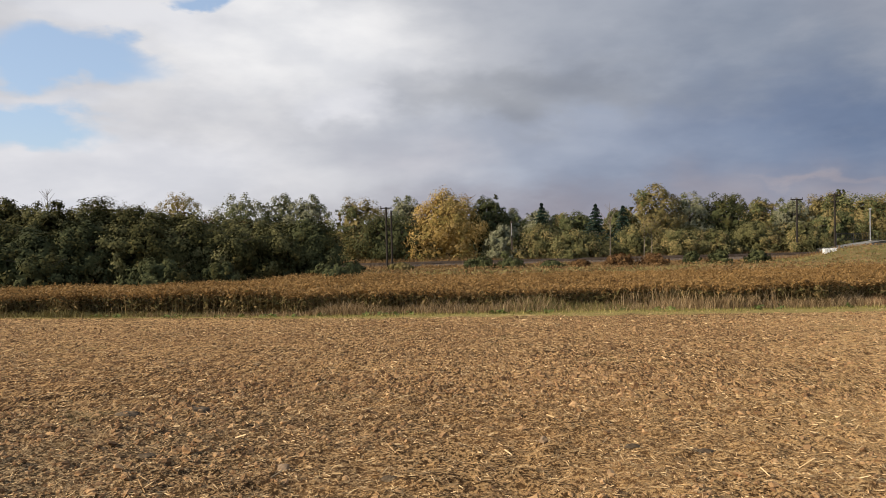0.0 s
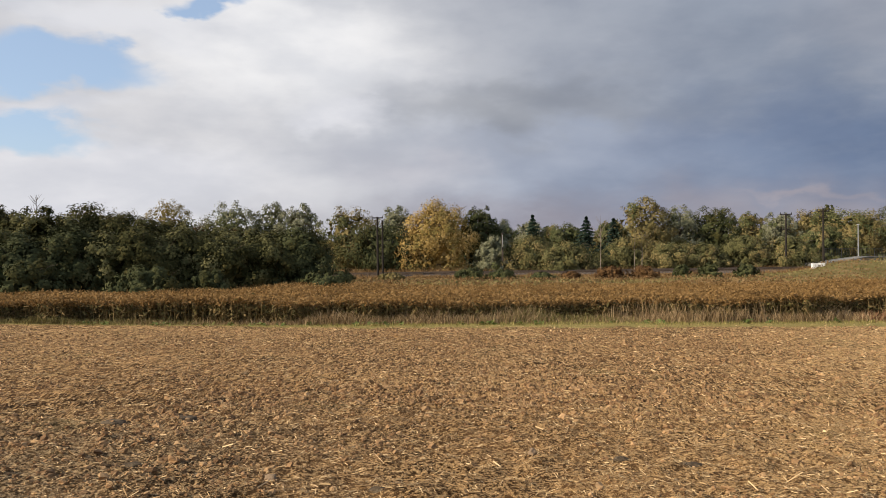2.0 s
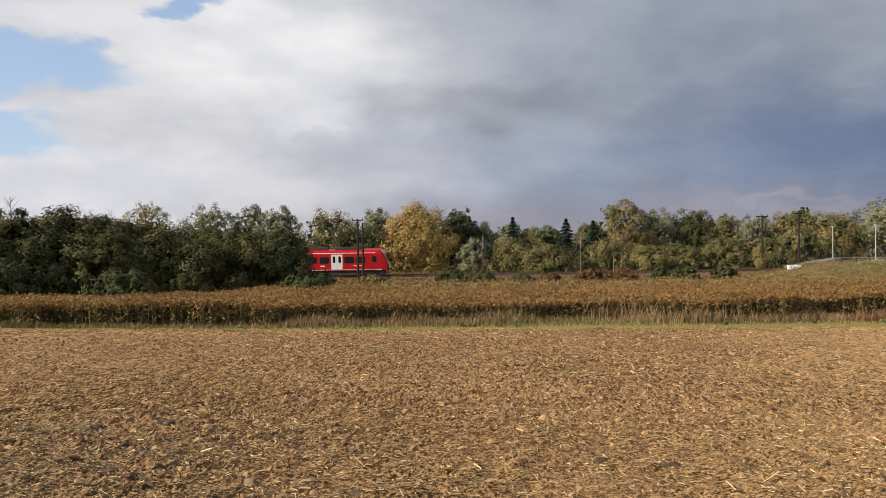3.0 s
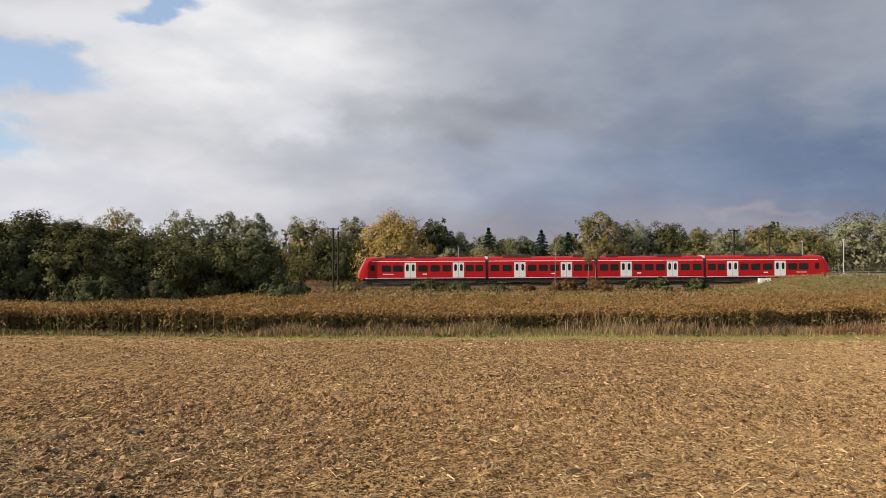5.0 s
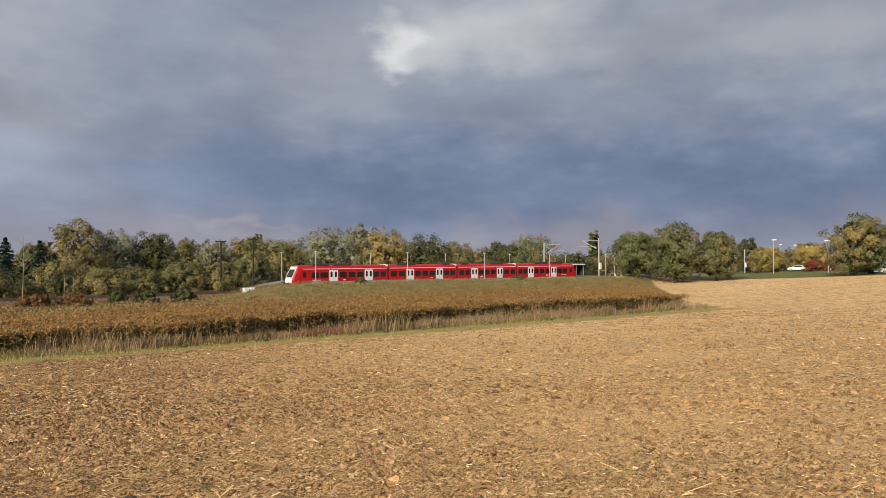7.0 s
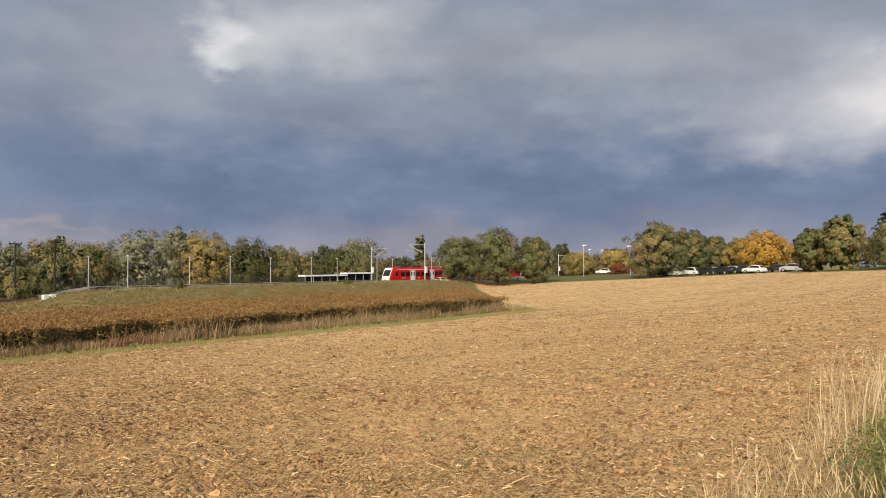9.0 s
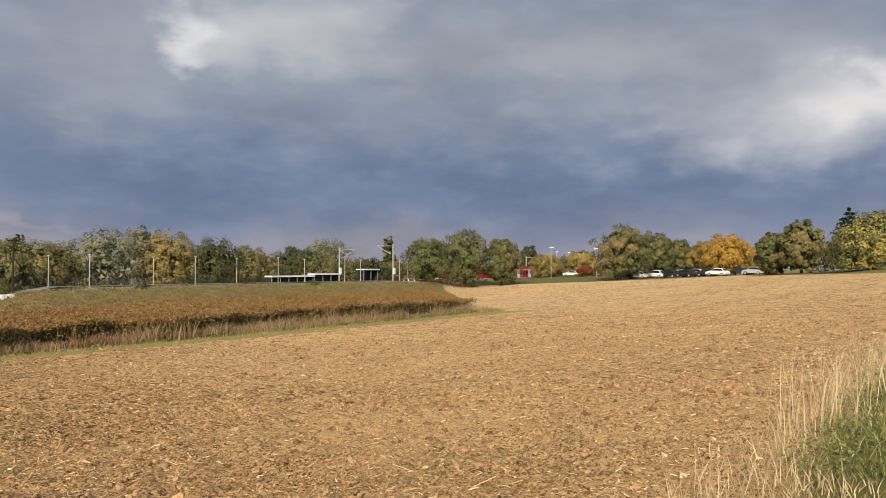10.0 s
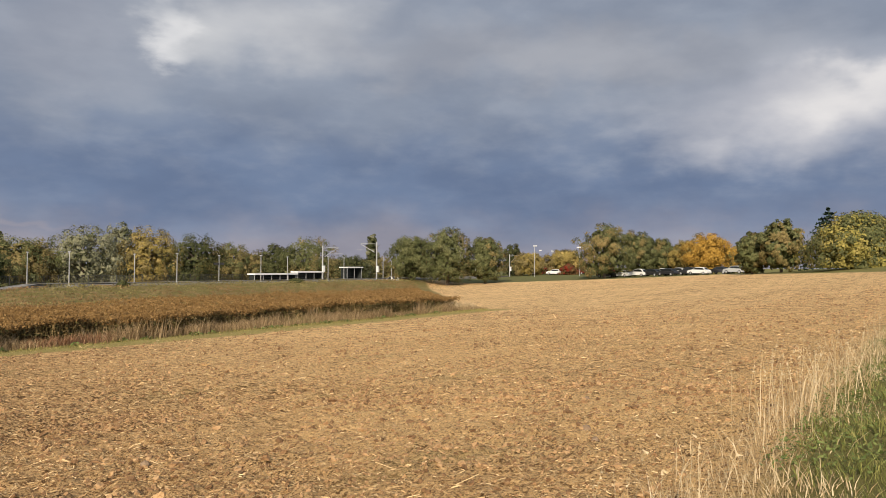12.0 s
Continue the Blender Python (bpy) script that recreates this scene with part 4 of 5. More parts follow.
def build_weeds():
    rng = np.random.default_rng(11)
    n_front, n_back = 15000, 26000
    xa = rng.uniform(REED_X0, REED_X1 + 0.8, n_front)
    ya = reed_edge(xa) + rng.beta(1.0, 1.7, n_front) * 4.0
    xb, yb = rng.uniform(REED_X0, REED_X1, n_back), REED_Y0 + 3 + (REED_Y1 - REED_Y0) * rng.uniform(0, 1, n_back)
    xe, ye = rng.uniform(REED_X1 - 3, REED_X1 + 0.6, 2600), rng.uniform(REED_Y0 + 0.3, REED_Y1, 2600)
    x, y = np.concatenate([xa, xb, xe]), np.concatenate([ya, yb, ye])
    x = x + np.where(x > 30, (x - 30) / 23.5, 0) * np.clip(y - REED_Y0 - 2, 0, None) * 1.2
    n = len(x)
    front = np.arange(n) < n_front
    h = reed_height(x, y) * (1.05 - 0.30 * rng.beta(1.2, 3.0, n))
    v, f, tip = blades(x, y, h, np.full(n, 0.03), rng.uniform(0, 0.14, n), rng)
    parts = [(v[:6 * n_front], f[np.r_[0:n_front, n:n + n_front]], 0)]
    foot = np.stack([x, y, ground_z(x, y)], 1)
    for k in range(9):   # narrow hanging leaves along the stem
        sel = front if k < 6 else rng.uniform(0, 1, n) < 0.5
        m = int(sel.sum())
        u = rng.uniform(0.2, 0.86, m)[:, None]
        c = foot[sel] * (1 - u) + tip[sel] * u + rng.normal(0, 0.08, (m, 3))
        lv, lf = leaf_tris(c, unit(rng.normal(0, 1, (m, 3)) + (0, -0.3, 0.5)), 0.075, rng, 2.6)
        parts.append((lv, lf, 2 if k % 2 else 0))
    for k in range(7):   # arching seed plume
        c = tip + rng.normal(0, 1, (n, 3)) * (0.075, 0.075, 0.075) - (0, 0, 0.035)
        lv, lf = leaf_tris(c, unit(rng.normal(0, 0.7, (n, 3)) + (-0.2, -0.3, 0.6)), 0.085, rng, 1.5)
        parts.append((lv, lf, 1))
    v, f, m = join(parts)
    tagged(new("weed_bed", mesh_of("weed_bed", v, f, [REED_STEM, REED_PLUME, REED_LEAF], m)), "tall dried goldenrod weeds with golden-brown seed heads", "weeds", kind="stuff")
    # dry grass at the foot of the weeds
    n = 25000
    x = rng.uniform(REED_X0, REED_X1 + 4.5, n)
    y = REED_Y0 - 0.45 + rng.beta(1.3, 1.6, n) * (reed_edge(x) - REED_Y0 + 1.1)
    tuft = value_noise(x * 0.45 + 12, y * 0.6 + 3, 12)
    h = (0.16 + 0.85 * tuft ** 1.3 * rng.uniform(0.4, 1.1, n)) * (1 - 0.5 * smooth(-x, 4, 14))
    v, f, tip = blades(x, y, h, np.full(n, 0.026), rng.uniform(0.2, 0.9, n), rng)
    green = value_noise(x * 0.2 + 7, y * 0.2 + 2, 19) - 0.25 * smooth(x, 5, 30) > rng.uniform(0.55, 0.85, n)
    tagged(new("dry_grass", mesh_of("dry_grass", v, f, [FRINGE, ROUGH_GREEN], np.concatenate([green, green]).astype(int))), "pale dry grass fringe along the tall weeds", "grass", kind="stuff")
    # pale grass closing the end of the weeds
    n = 2600
    y = REED_Y0 + 24 * rng.power(0.7, n)
    x = REED_X1 + 1.2 + 1.2 * np.clip(y - REED_Y0 - 2, 0, None) + rng.normal(0, 0.9, n)
    v, f, tip = blades(x, y, 0.25 + 0.7 * rng.beta(1.5, 2, n), np.full(n, 0.03), rng.uniform(0.05, 0.4, n), rng)
    tagged(new("end_grass", mesh_of("end_grass", v, f, [DRY_GRASS])), "bleached tall grass at the end of the weeds", "grass", kind="stuff")
    # tall bleached grass before the wall of weeds, thicker towards its end
    n = 6500
    x = REED_X0 + (REED_X1 + 4 - REED_X0) * rng.power(2.6, n)
    y = reed_edge(x) - 0.1 + rng.normal(0, 0.35, n)
    clump = value_noise(x * 0.7 + 2, x * 0 + 5, 13)
    keep = clump > rng.uniform(0.3, 0.75, n)
    x, y, clump = x[keep], y[keep], clump[keep]
    n = len(x)
    h = (0.2 + 1.05 * clump ** 1.4 * smooth(x, -30, 25)) * rng.uniform(0.5, 1.1, n)
    v, f, tip = blades(x, y, h, np.full(n, 0.026), rng.uniform(0.05, 0.35, n), rng)
    tagged(new("tall_dry_grass", mesh_of("tall_dry_grass", v, f, [FRINGE])), "tall bleached grass clumps before the weeds", "grass", kind="stuff")
    n = 16000
    x = rng.uniform(REED_X0, REED_X1 + 3, n)
    y = REED_Y0 - 1.5 + rng.beta(1.6, 1.6, n) * 2.0 + 1.0 * (value_noise(x * 0.22 + 50, x * 0, 9) - 0.5)
    keep = rng.uniform(0, 1, n) > 0.85 * smooth(-x, 4, 14)
    x, y = x[keep], y[keep]
    n = len(x)
    v, f, tip = blades(x, y, rng.uniform(0.04, 0.17, n), np.full(n, 0.035), rng.uniform(0.1, 0.6, n), rng)
    tagged(new("grass_margin", mesh_of("grass_margin", v, f, [MARGIN_GRASS])), "green grass margin between field and weeds", "grass", kind="stuff")
    # broad-leaved rosettes scattered along the margin
    n = 540
    x = np.repeat(rng.uniform(-20, 50, n // 9), 9) + rng.normal(0, 0.12, n)
    y = REED_Y0 - 0.75 + rng.normal(0, 0.2, n)
    lv, lf = leaf_tris(np.stack([x, y, ground_z(x, y) + rng.uniform(0.03, 0.16, n)], 1), unit(rng.normal(0, 0.5, (n, 3)) + (0, 0, 1)), 0.12, rng, 1.6)
    tagged(new("dock_leaves", mesh_of("dock_leaves", lv, lf, [WEED_LEAF])), "fresh green dock leaves on the grass margin", "weeds", kind="stuff")


build_weeds()


def build_dock():
    """A patch of salmon-red dead dock at the foot of the weeds."""
    rng = np.random.default_rng(17)
    n = 700
    x, y = rng.normal(19.5, 1.1, n), REED_Y0 + 0.1 + rng.normal(0, 0.3, n)
    v, f, tip = blades(x, y, rng.uniform(0.15, 0.6, n), np.full(n, 0.03), rng.uniform(0.2, 0.9, n), rng)
    tagged(new("dead_dock", mesh_of("dead_dock", v, f, [DOCK])), "salmon-red dead dock plants at the weeds' foot", "weeds", kind="stuff")


DOCK = material("dead_dock", [(0.16, 0.075, 0.04), (0.27, 0.14, 0.075), (0.38, 0.23, 0.13)], 0.5, 0.9, per_island=0.5, trans=0.2)
build_dock()


def build_straw():
    rng = np.random.default_rng(21)
    n = 340000
    r = 2.2 + 45 * rng.uniform(0, 1, n) ** 1.6
    a = np.radians(rng.uniform(-42, 92, n))
    x, y = r * np.sin(a), r * np.cos(a)
    keep = (y > 1.6) & (y < 32.5) & (value_noise(x * 0.8 + 70, y * 0.8 + 20, 22) > rng.uniform(-0.2, 0.85, n)) & (rng.uniform(0, 1, n) < (0.12 + 0.88 * smooth(r, 42, 12)))
    x, y, r = x[keep], y[keep], r[keep]
    n = len(x)
    right = smooth(x - 0.3 * y, -4, 9)
    ln = (rng.gamma(1.6, 0.018, n) + 0.018) * (1 - 0.2 * right)
    ln = np.where(rng.uniform(0, 1, n) < 0.03, ln * 2.2, ln) * (1 + np.clip(r - 9, 0, None) / 22)
    w = rng.uniform(0.003, 0.007, n) * (1 + np.clip(r - 6, 0, None) / 13)
    t = rng.uniform(0, 2 * math.pi, n)
    tilt = rng.normal(0, 0.22, n)
    d = np.stack([np.cos(t) * np.cos(tilt), np.sin(t) * np.cos(tilt), np.sin(tilt)], 1) * (ln / 2)[:, None]
    s = np.stack([-np.sin(t), np.cos(t), np.zeros(n)], 1) * (w / 2)[:, None]
    c = np.stack([x, y, ground_z(x, y) + relief(x, y) * smooth(y, 1, 2) + 0.008 + np.abs(np.sin(tilt)) * ln * 0.4], 1)
    s[:, 2] = rng.normal(0, 0.35, n) * w
    v = np.stack([c - d - s, c - d + s, c + d + s, c + d - s], 1).reshape(-1, 3)
    f = np.arange(4 * n).reshape(n, 4)
    tagged(new("straw", mesh_of("straw", v, f, [STRAW])), "scattered pale chopped straw lying on the soil", "straw", kind="stuff")


build_straw()


def clod_mesh(rng, x, y, size, rings):
    """Uneven lumps of soil: rings of five corners each, flat on top, pressed into the ground."""
    n = len(x)
    a = np.arange(5) * 2 * math.pi / 5
    base = np.concatenate([np.stack([np.cos(a + k * 0.6) * r, np.sin(a + k * 0.6) * r, a * 0 + z], 1) for k, (r, z) in enumerate(rings)])
    k5 = len(base)
    b = base[None] * rng.uniform(0.6, 1.35, (n, k5, 1)) * size[:, None, None]
    b[..., 1] *= rng.uniform(0.5, 1.0, (n, 1))
    t, lean = rng.uniform(0, 6.28, n), rng.normal(0, 0.22, (n, 2))
    c, s = np.cos(t)[:, None], np.sin(t)[:, None]
    v = np.stack([b[..., 0] * c - b[..., 1] * s, b[..., 0] * s + b[..., 1] * c, b[..., 2]], 2)
    v[..., 2] += v[..., 0] * lean[:, :1] + v[..., 1] * lean[:, 1:]
    v += np.stack([x, y, ground_z(x, y) + relief(x, y) * smooth(y, 1, 2) + size * 0.12], 1)[:, None]
    k = k5 * np.arange(n)[:, None]
    f = []
    for r in range(len(rings) - 1):
        for i in range(5):
            f += (k + np.array([[5 * r + i, 5 * r + (i + 1) % 5, 5 * r + 5 + (i + 1) % 5, 5 * r + 5 + i]])).tolist()
    f += (k + np.arange(k5 - 5, k5)[None]).tolist()
    return v.reshape(-1, 3), f


def build_clods():
    """Crumbs and lumps of soil on the field, rounder close by."""
    rng = np.random.default_rng(31)
    for n, r0, r1, rings, name in ((26000, 4.0, 14.0, ((1.0, -0.4), (0.95, 0.1), (0.55, 0.42)), "soil_clods"), (56000, 12.0, 62.0, ((1.0, -0.35), (0.5, 0.45)), "far_soil_clods")):
        r = r0 + (r1 - r0) * rng.uniform(0, 1, n) ** (0.9 if r1 < 20 else 1.7)
        a = np.radians(rng.uniform(-42, 91, n))
        x, y = r * np.sin(a), r * np.cos(a)
        keep = (y > 1.8) & (y < 31) & (value_noise(x * 0.7 + 5, y * 0.7 + 9, 32) > rng.uniform(0.1, 0.9, n))
        x, y, r = x[keep], y[keep], r[keep]
        size = (0.008 + rng.gamma(1.3, 0.006, len(x))) * (1 + r / 12) * (1 - 0.15 * smooth(x - 0.3 * y, -4, 6))
        v, f = clod_mesh(rng, x, y, np.minimum(size, 0.075), rings)
        tagged(new(name, mesh_of(name, v, f, [SOIL])), "brown crumbs and lumps of dry soil on the field", "soil", kind="stuff")


SOIL = material("soil", [(0.15, 0.082, 0.038), (0.30, 0.177, 0.084), (0.50, 0.32, 0.16)], 1.2, 0.95, 0.4, 40.0, per_island=0.4)
STONE = material("field_stone", [(0.20, 0.135, 0.08), (0.32, 0.23, 0.15)], 9.0, 0.9, 0.5, 60.0)
build_clods()


def lump(name, label, category, mat, x, y, w, h, seed, group=""):
    rng = np.random.default_rng(seed)
    bm = bmesh.new()
    bmesh.ops.create_icosphere(bm, subdivisions=3, radius=1.0)
    for v in bm.verts:
        k = 1 + 0.35 * (noise.noise(v.co * 1.7 + Vector((seed, 0, 0)))) + 0.12 * noise.noise(v.co * 5 + Vector((0, seed, 0)))
        v.co = Vector((v.co.x * w * 0.5 * k, v.co.y * w * 0.42 * k, max(-0.3, v.co.z) * h * k))
    me = bpy.data.meshes.new(name)
    bm.to_mesh(me), bm.free()
    me.materials.append(mat)
    me.polygons.foreach_set("use_smooth", np.ones(len(me.polygons), bool))
    ob = new(name, me)
    ob.matrix_world = pose(x, y, gz(x, y) + float(relief(np.array(x), np.array(y))) + 0.01, 0, 0, rng.uniform(0, 360))
    tagged(ob, label, category, group)


for i, (x, y, w, h) in enumerate(((0.58, 7.85, 0.10, 0.05), (-1.98, 6.95, 0.13, 0.055), (5.25, 7.65, 0.11, 0.05), (7.9, 3.2, 0.10, 0.05), (8.6, 3.6, 0.12, 0.05), (11.0, 4.6, 0.10, 0.05))):
    lump("field_stone", "pale brown fieldstone lying on the harrowed soil", "stone", STONE, x, y, w, h, 40 + i, "stones on the field")
# the first lump stands for a shadowed straw hollow, its shade painted dark
SOIL_AND_SHADE = material("soil_and_shade", [(0.05, 0.036, 0.022), (0.10, 0.07, 0.042), (0.20, 0.15, 0.09)], 8.0, 0.95, 0.8, 40.0)
for i, (x, y, w, h) in enumerate(((-4.25, 10.45, 0.5, 0.05), (-5.1, 10.1, 0.36, 0.03), (2.25, 7.8, 0.2, 0.03), (1.5, 7.8, 0.16, 0.025), (-0.9, 6.6, 0.18, 0.03), (-3.6, 7.5, 0.2, 0.03))):
    lump("soil_clod", "flat dark lump of soil and residue, shade of a hollow painted in", "soil", SOIL_AND_SHADE, x, y, w, h, 60 + i, "dark soil clods")


def build_verge():
    """Grassy track beside the field, with tall dead stalks along its edge."""
    rng = np.random.default_rng(41)
    n = 26000
    x, y = 3.5 + 22 * rng.uniform(0, 1, n) ** 1.5, rng.uniform(-3.5, 1.45, n)
    keep = y < 1.15 + 0.5 * (value_noise(x * 1.3, y * 1.3, 42) - 0.5)
    x, y = x[keep], y[keep]
    n = len(x)
    h = 0.05 + 0.20 * value_noise(x * 2.1 + 8, y * 2.1, 43) * rng.uniform(0.4, 1.2, n)
    v, f, tip = blades(x, y, h, rng.uniform(0.006, 0.014, n), rng.uniform(0.2, 0.9, n), rng, taper=0.1)
    dry = value_noise(x * 1.1 + 3, y * 1.4 + 4, 44) + 0.3 * smooth(y, 0.3, 1.2) * smooth(x, 8.5, 6.0) > rng.uniform(0.35, 0.85, n)
    mi = np.concatenate([dry, dry]).astype(int)
    tagged(new("verge_grass", mesh_of("verge_grass", v, f, [GREEN_GRASS, DRY_GRASS], mi)), "green grass with dry patches on the track beside the field", "grass", kind="stuff")
    n = 6000
    x, y = rng.uniform(-9, 3.6, n), rng.uniform(-4.0, 1.1, n)
    v, f, tip = blades(x, y, rng.uniform(0.04, 0.16, n), rng.uniform(0.006, 0.014, n), rng.uniform(0.2, 0.9, n), rng, taper=0.1)
    tagged(new("track_grass", mesh_of("track_grass", v, f, [GREEN_GRASS])), "short green grass on the field track", "grass", kind="stuff")
    # broad-leaved weeds
    n = 15000
    x, y = 4.5 + 16 * rng.uniform(0, 1, n) ** 1.3, rng.uniform(-1.6, 1.35, n)
    keep = value_noise(x * 0.9 + 31, y * 1.1 + 7, 45) > rng.uniform(0.42, 0.7, n)
    x, y = x[keep], y[keep]
    n = len(x)
    c = np.stack([x, y, ground_z(x, y) + rng.uniform(0.02, 0.17, n)], 1)
    nr = rng.normal(0, 0.45, (n, 3)) + (0, 0, 1)
    nr /= np.linalg.norm(nr, axis=1, keepdims=True)
    v, f = leaf_tris(c, nr, 0.024, rng, 2.0)
    tagged(new("verge_weeds", mesh_of("verge_weeds", v, f, [WEED_LEAF])), "low dark green nettles on the field verge", "weeds", kind="stuff")
    # dead stalks
    n = 850
    x = 4.6 + 20 * rng.uniform(0, 1, n) ** 1.35
    y = 1.55 + rng.normal(0, 0.30, n) - 0.03 * (x - 6)
    clump = value_noise(x * 0.85 + 2, y * 0 + 5, 46)
    keep = clump > rng.uniform(0.36, 0.74, n)
    x, y, clump = x[keep], y[keep], clump[keep]
    n = len(x)
    h = (0.25 + 0.72 * rng.beta(1.6, 1.6, n)) * (0.75 + 0.4 * clump)
    v, f, tip = blades(x, y, h, rng.uniform(0.006, 0.011, n), rng.uniform(0.0, 0.35, n), rng, taper=0.3)
    parts = [(v, f, 0)]
    for k in range(4):
        u = rng.uniform(0.82, 1.0, n)[:, None]
        c = np.stack([x, y, ground_z(x, y)], 1) * (1 - u) + tip * u + rng.normal(0, 0.008, (n, 3))
        nr = rng.normal(0, 1, (n, 3)) * (1, 1, 0.2)
        nr /= np.linalg.norm(nr, axis=1, keepdims=True)
        lv, lf = leaf_tris(c, nr, 0.014, rng, 2.5)
        parts.append((lv, lf, 0))
    n = 3000
    x = 4.6 + 20 * rng.uniform(0, 1, n) ** 1.35
    y = 1.50 + rng.normal(0, 0.26, n) - 0.03 * (x - 6)
    v, f, tip = blades(x, y, rng.uniform(0.05, 0.32, n), rng.uniform(0.004, 0.009, n), rng.uniform(0.2, 1.0, n), rng, taper=0.2)
    parts.append((v, f, 0))
    v, f, m = join(parts)
    tagged(new("dead_stalks", mesh_of("dead_stalks", v, f, [DRY_GRASS], m)), "tall bleached dead grass stalks along the field edge", "grass", kind="stuff")


build_verge()


def build_rough():
    """Rough herbage between the weeds and the railway, and on the platform bank."""
    rng = np.random.default_rng(51)
    n = 95000
    x, y = rng.uniform(-75, 150, n), rng.uniform(56, 103, n)
    keep = (y < 102.4 - 1.9 * (x > 44)) & (x - 1.3 * (y - 34.5) < 53)
    x, y = x[keep], y[keep]
    n = len(x)
    lush = value_noise(x * 0.18 + 60, y * 0.3 + 11, 52)
    c = np.stack([x, y, ground_z(x, y) + rng.uniform(0.0, 0.45, n) * (0.35 + 0.9 * lush)], 1)
    nr = rng.normal(0, 1, (n, 3)) + (0, -0.3, 0.4)
    nr /= np.linalg.norm(nr, axis=1, keepdims=True)
    v, f = leaf_tris(c, nr, 0.14, rng, 1.6)
    mi = np.where(lush + 0.5 * smooth(y, 91, 97) * smooth(x, 25, 45) - 0.26 + rng.normal(0, 0.08, n) > 0.52, 0, 1)
    tagged(new("rough_grass", mesh_of("rough_grass", v, f, [ROUGH_GREEN, ROUGH_BROWN], mi)), "rough olive and brown herbage before the railway", "grass", kind="stuff")
    n = 7000
    x, y = rng.uniform(-75, 47, n), 103.1 - 3.2 * rng.beta(1.0, 1.8, n)
    h = 0.15 + 0.75 * value_noise(x * 0.5 + 4, y * 0.5, 53) * rng.uniform(0.5, 1.1, n)
    v, f, tip = blades(x, y, h, np.full(n, 0.06), rng.uniform(0.05, 0.4, n), rng)
    tagged(new("bank_grass", mesh_of("bank_grass", v, f, [ROUGH_BROWN])), "tall brown grass before the track bed", "grass", kind="stuff")
    # pale grasses behind the track
    n = 9000
    x, y = rng.uniform(-70, 48, n), rng.uniform(112.6, 116.5, n)
    v, f, tip = blades(x, y, rng.uniform(0.3, 1.0, n), np.full(n, 0.07), rng.uniform(0.05, 0.3, n), rng)
    tagged(new("lineside_grass", mesh_of("lineside_grass", v, f, [ROUGH_BROWN])), "tall brownish grass behind the railway track", "grass", kind="stuff")


    n = 7000
    x, y = rng.uniform(-75, 47, n), 103.1 - 3.2 * rng.beta(1.0, 1.8, n)
    h = 0.15 + 0.75 * value_noise(x * 0.5 + 4, y * 0.5, 53) * rng.uniform(0.5, 1.1, n)
    v, f, tip = blades(x, y, h, np.full(n, 0.06), rng.uniform(0.05, 0.4, n), rng)
    tagged(new("bank_grass", mesh_of("bank_grass", v, f, [ROUGH_BROWN])), "tall brown grass before the track bed", "grass", kind="stuff")
    # pale grasses behind the track
    n = 9000
    x, y = rng.uniform(-70, 48, n), rng.uniform(112.6, 116.5, n)
    v, f, tip = blades(x, y, rng.uniform(0.3, 1.0, n), np.full(n, 0.07), rng.uniform(0.05, 0.3, n), rng)
    tagged(new("lineside_grass", mesh_of("lineside_grass", v, f, [ROUGH_BROWN])), "tall brownish grass behind the railway track", "grass", kind="stuff")


ROUGH_GREEN = leaf_mat("rough_green", (0.12, 0.105, 0.038), (0.21, 0.18, 0.07), (0.34, 0.28, 0.12))
ROUGH_BROWN = leaf_mat("rough_brown", (0.13, 0.078, 0.033), (0.22, 0.135, 0.060), (0.33, 0.22, 0.105))
build_rough()


# x, y, height of the top, width, leaves
LINESIDE = ((-0.6, 97, -1.8, 4.6, LEAF_DARK), (3.6, 97, -2.2, 4.2, LEAF_DARK), (8.6, 95.5, -2.55, 3.4, LEAF_DARK), (12.3, 96, -2.4, 2.6, LEAF_RUST),
            (17.6, 97, -1.8, 4.4, LEAF_RUST), (21.8, 97, -1.85, 4.6, LEAF_RUST), (26.9, 97.5, -1.65, 2.4, LEAF_DARK), (30.4, 97.5, -1.55, 3.0, LEAF_DARK),
            (35.0, 97, -1.7, 3.2, LEAF_DARK), (-11.0, 96, -2.4, 3.6, LEAF_OLIVE), (-17.0, 92, -2.0, 4.0, LEAF_DARK), (63.5, 98.5, -0.7, 1.8, LEAF_DARK), (98, 98, -0.75, 3.0, LEAF_DARK))
for i, (x, y, top, w, leaf) in enumerate(LINESIDE):
    tree("lineside_shrub", "low rust-brown bramble scrub beside the track" if leaf is LEAF_RUST else "low dark green shrub beside the track", "bush",
         leaf, x, y, top, w, 600 + i, crown_base=0.0, n=2600, leaf_size=0.14, clumps=50, shape="dome", group="lineside shrubs", trunk=0.02)


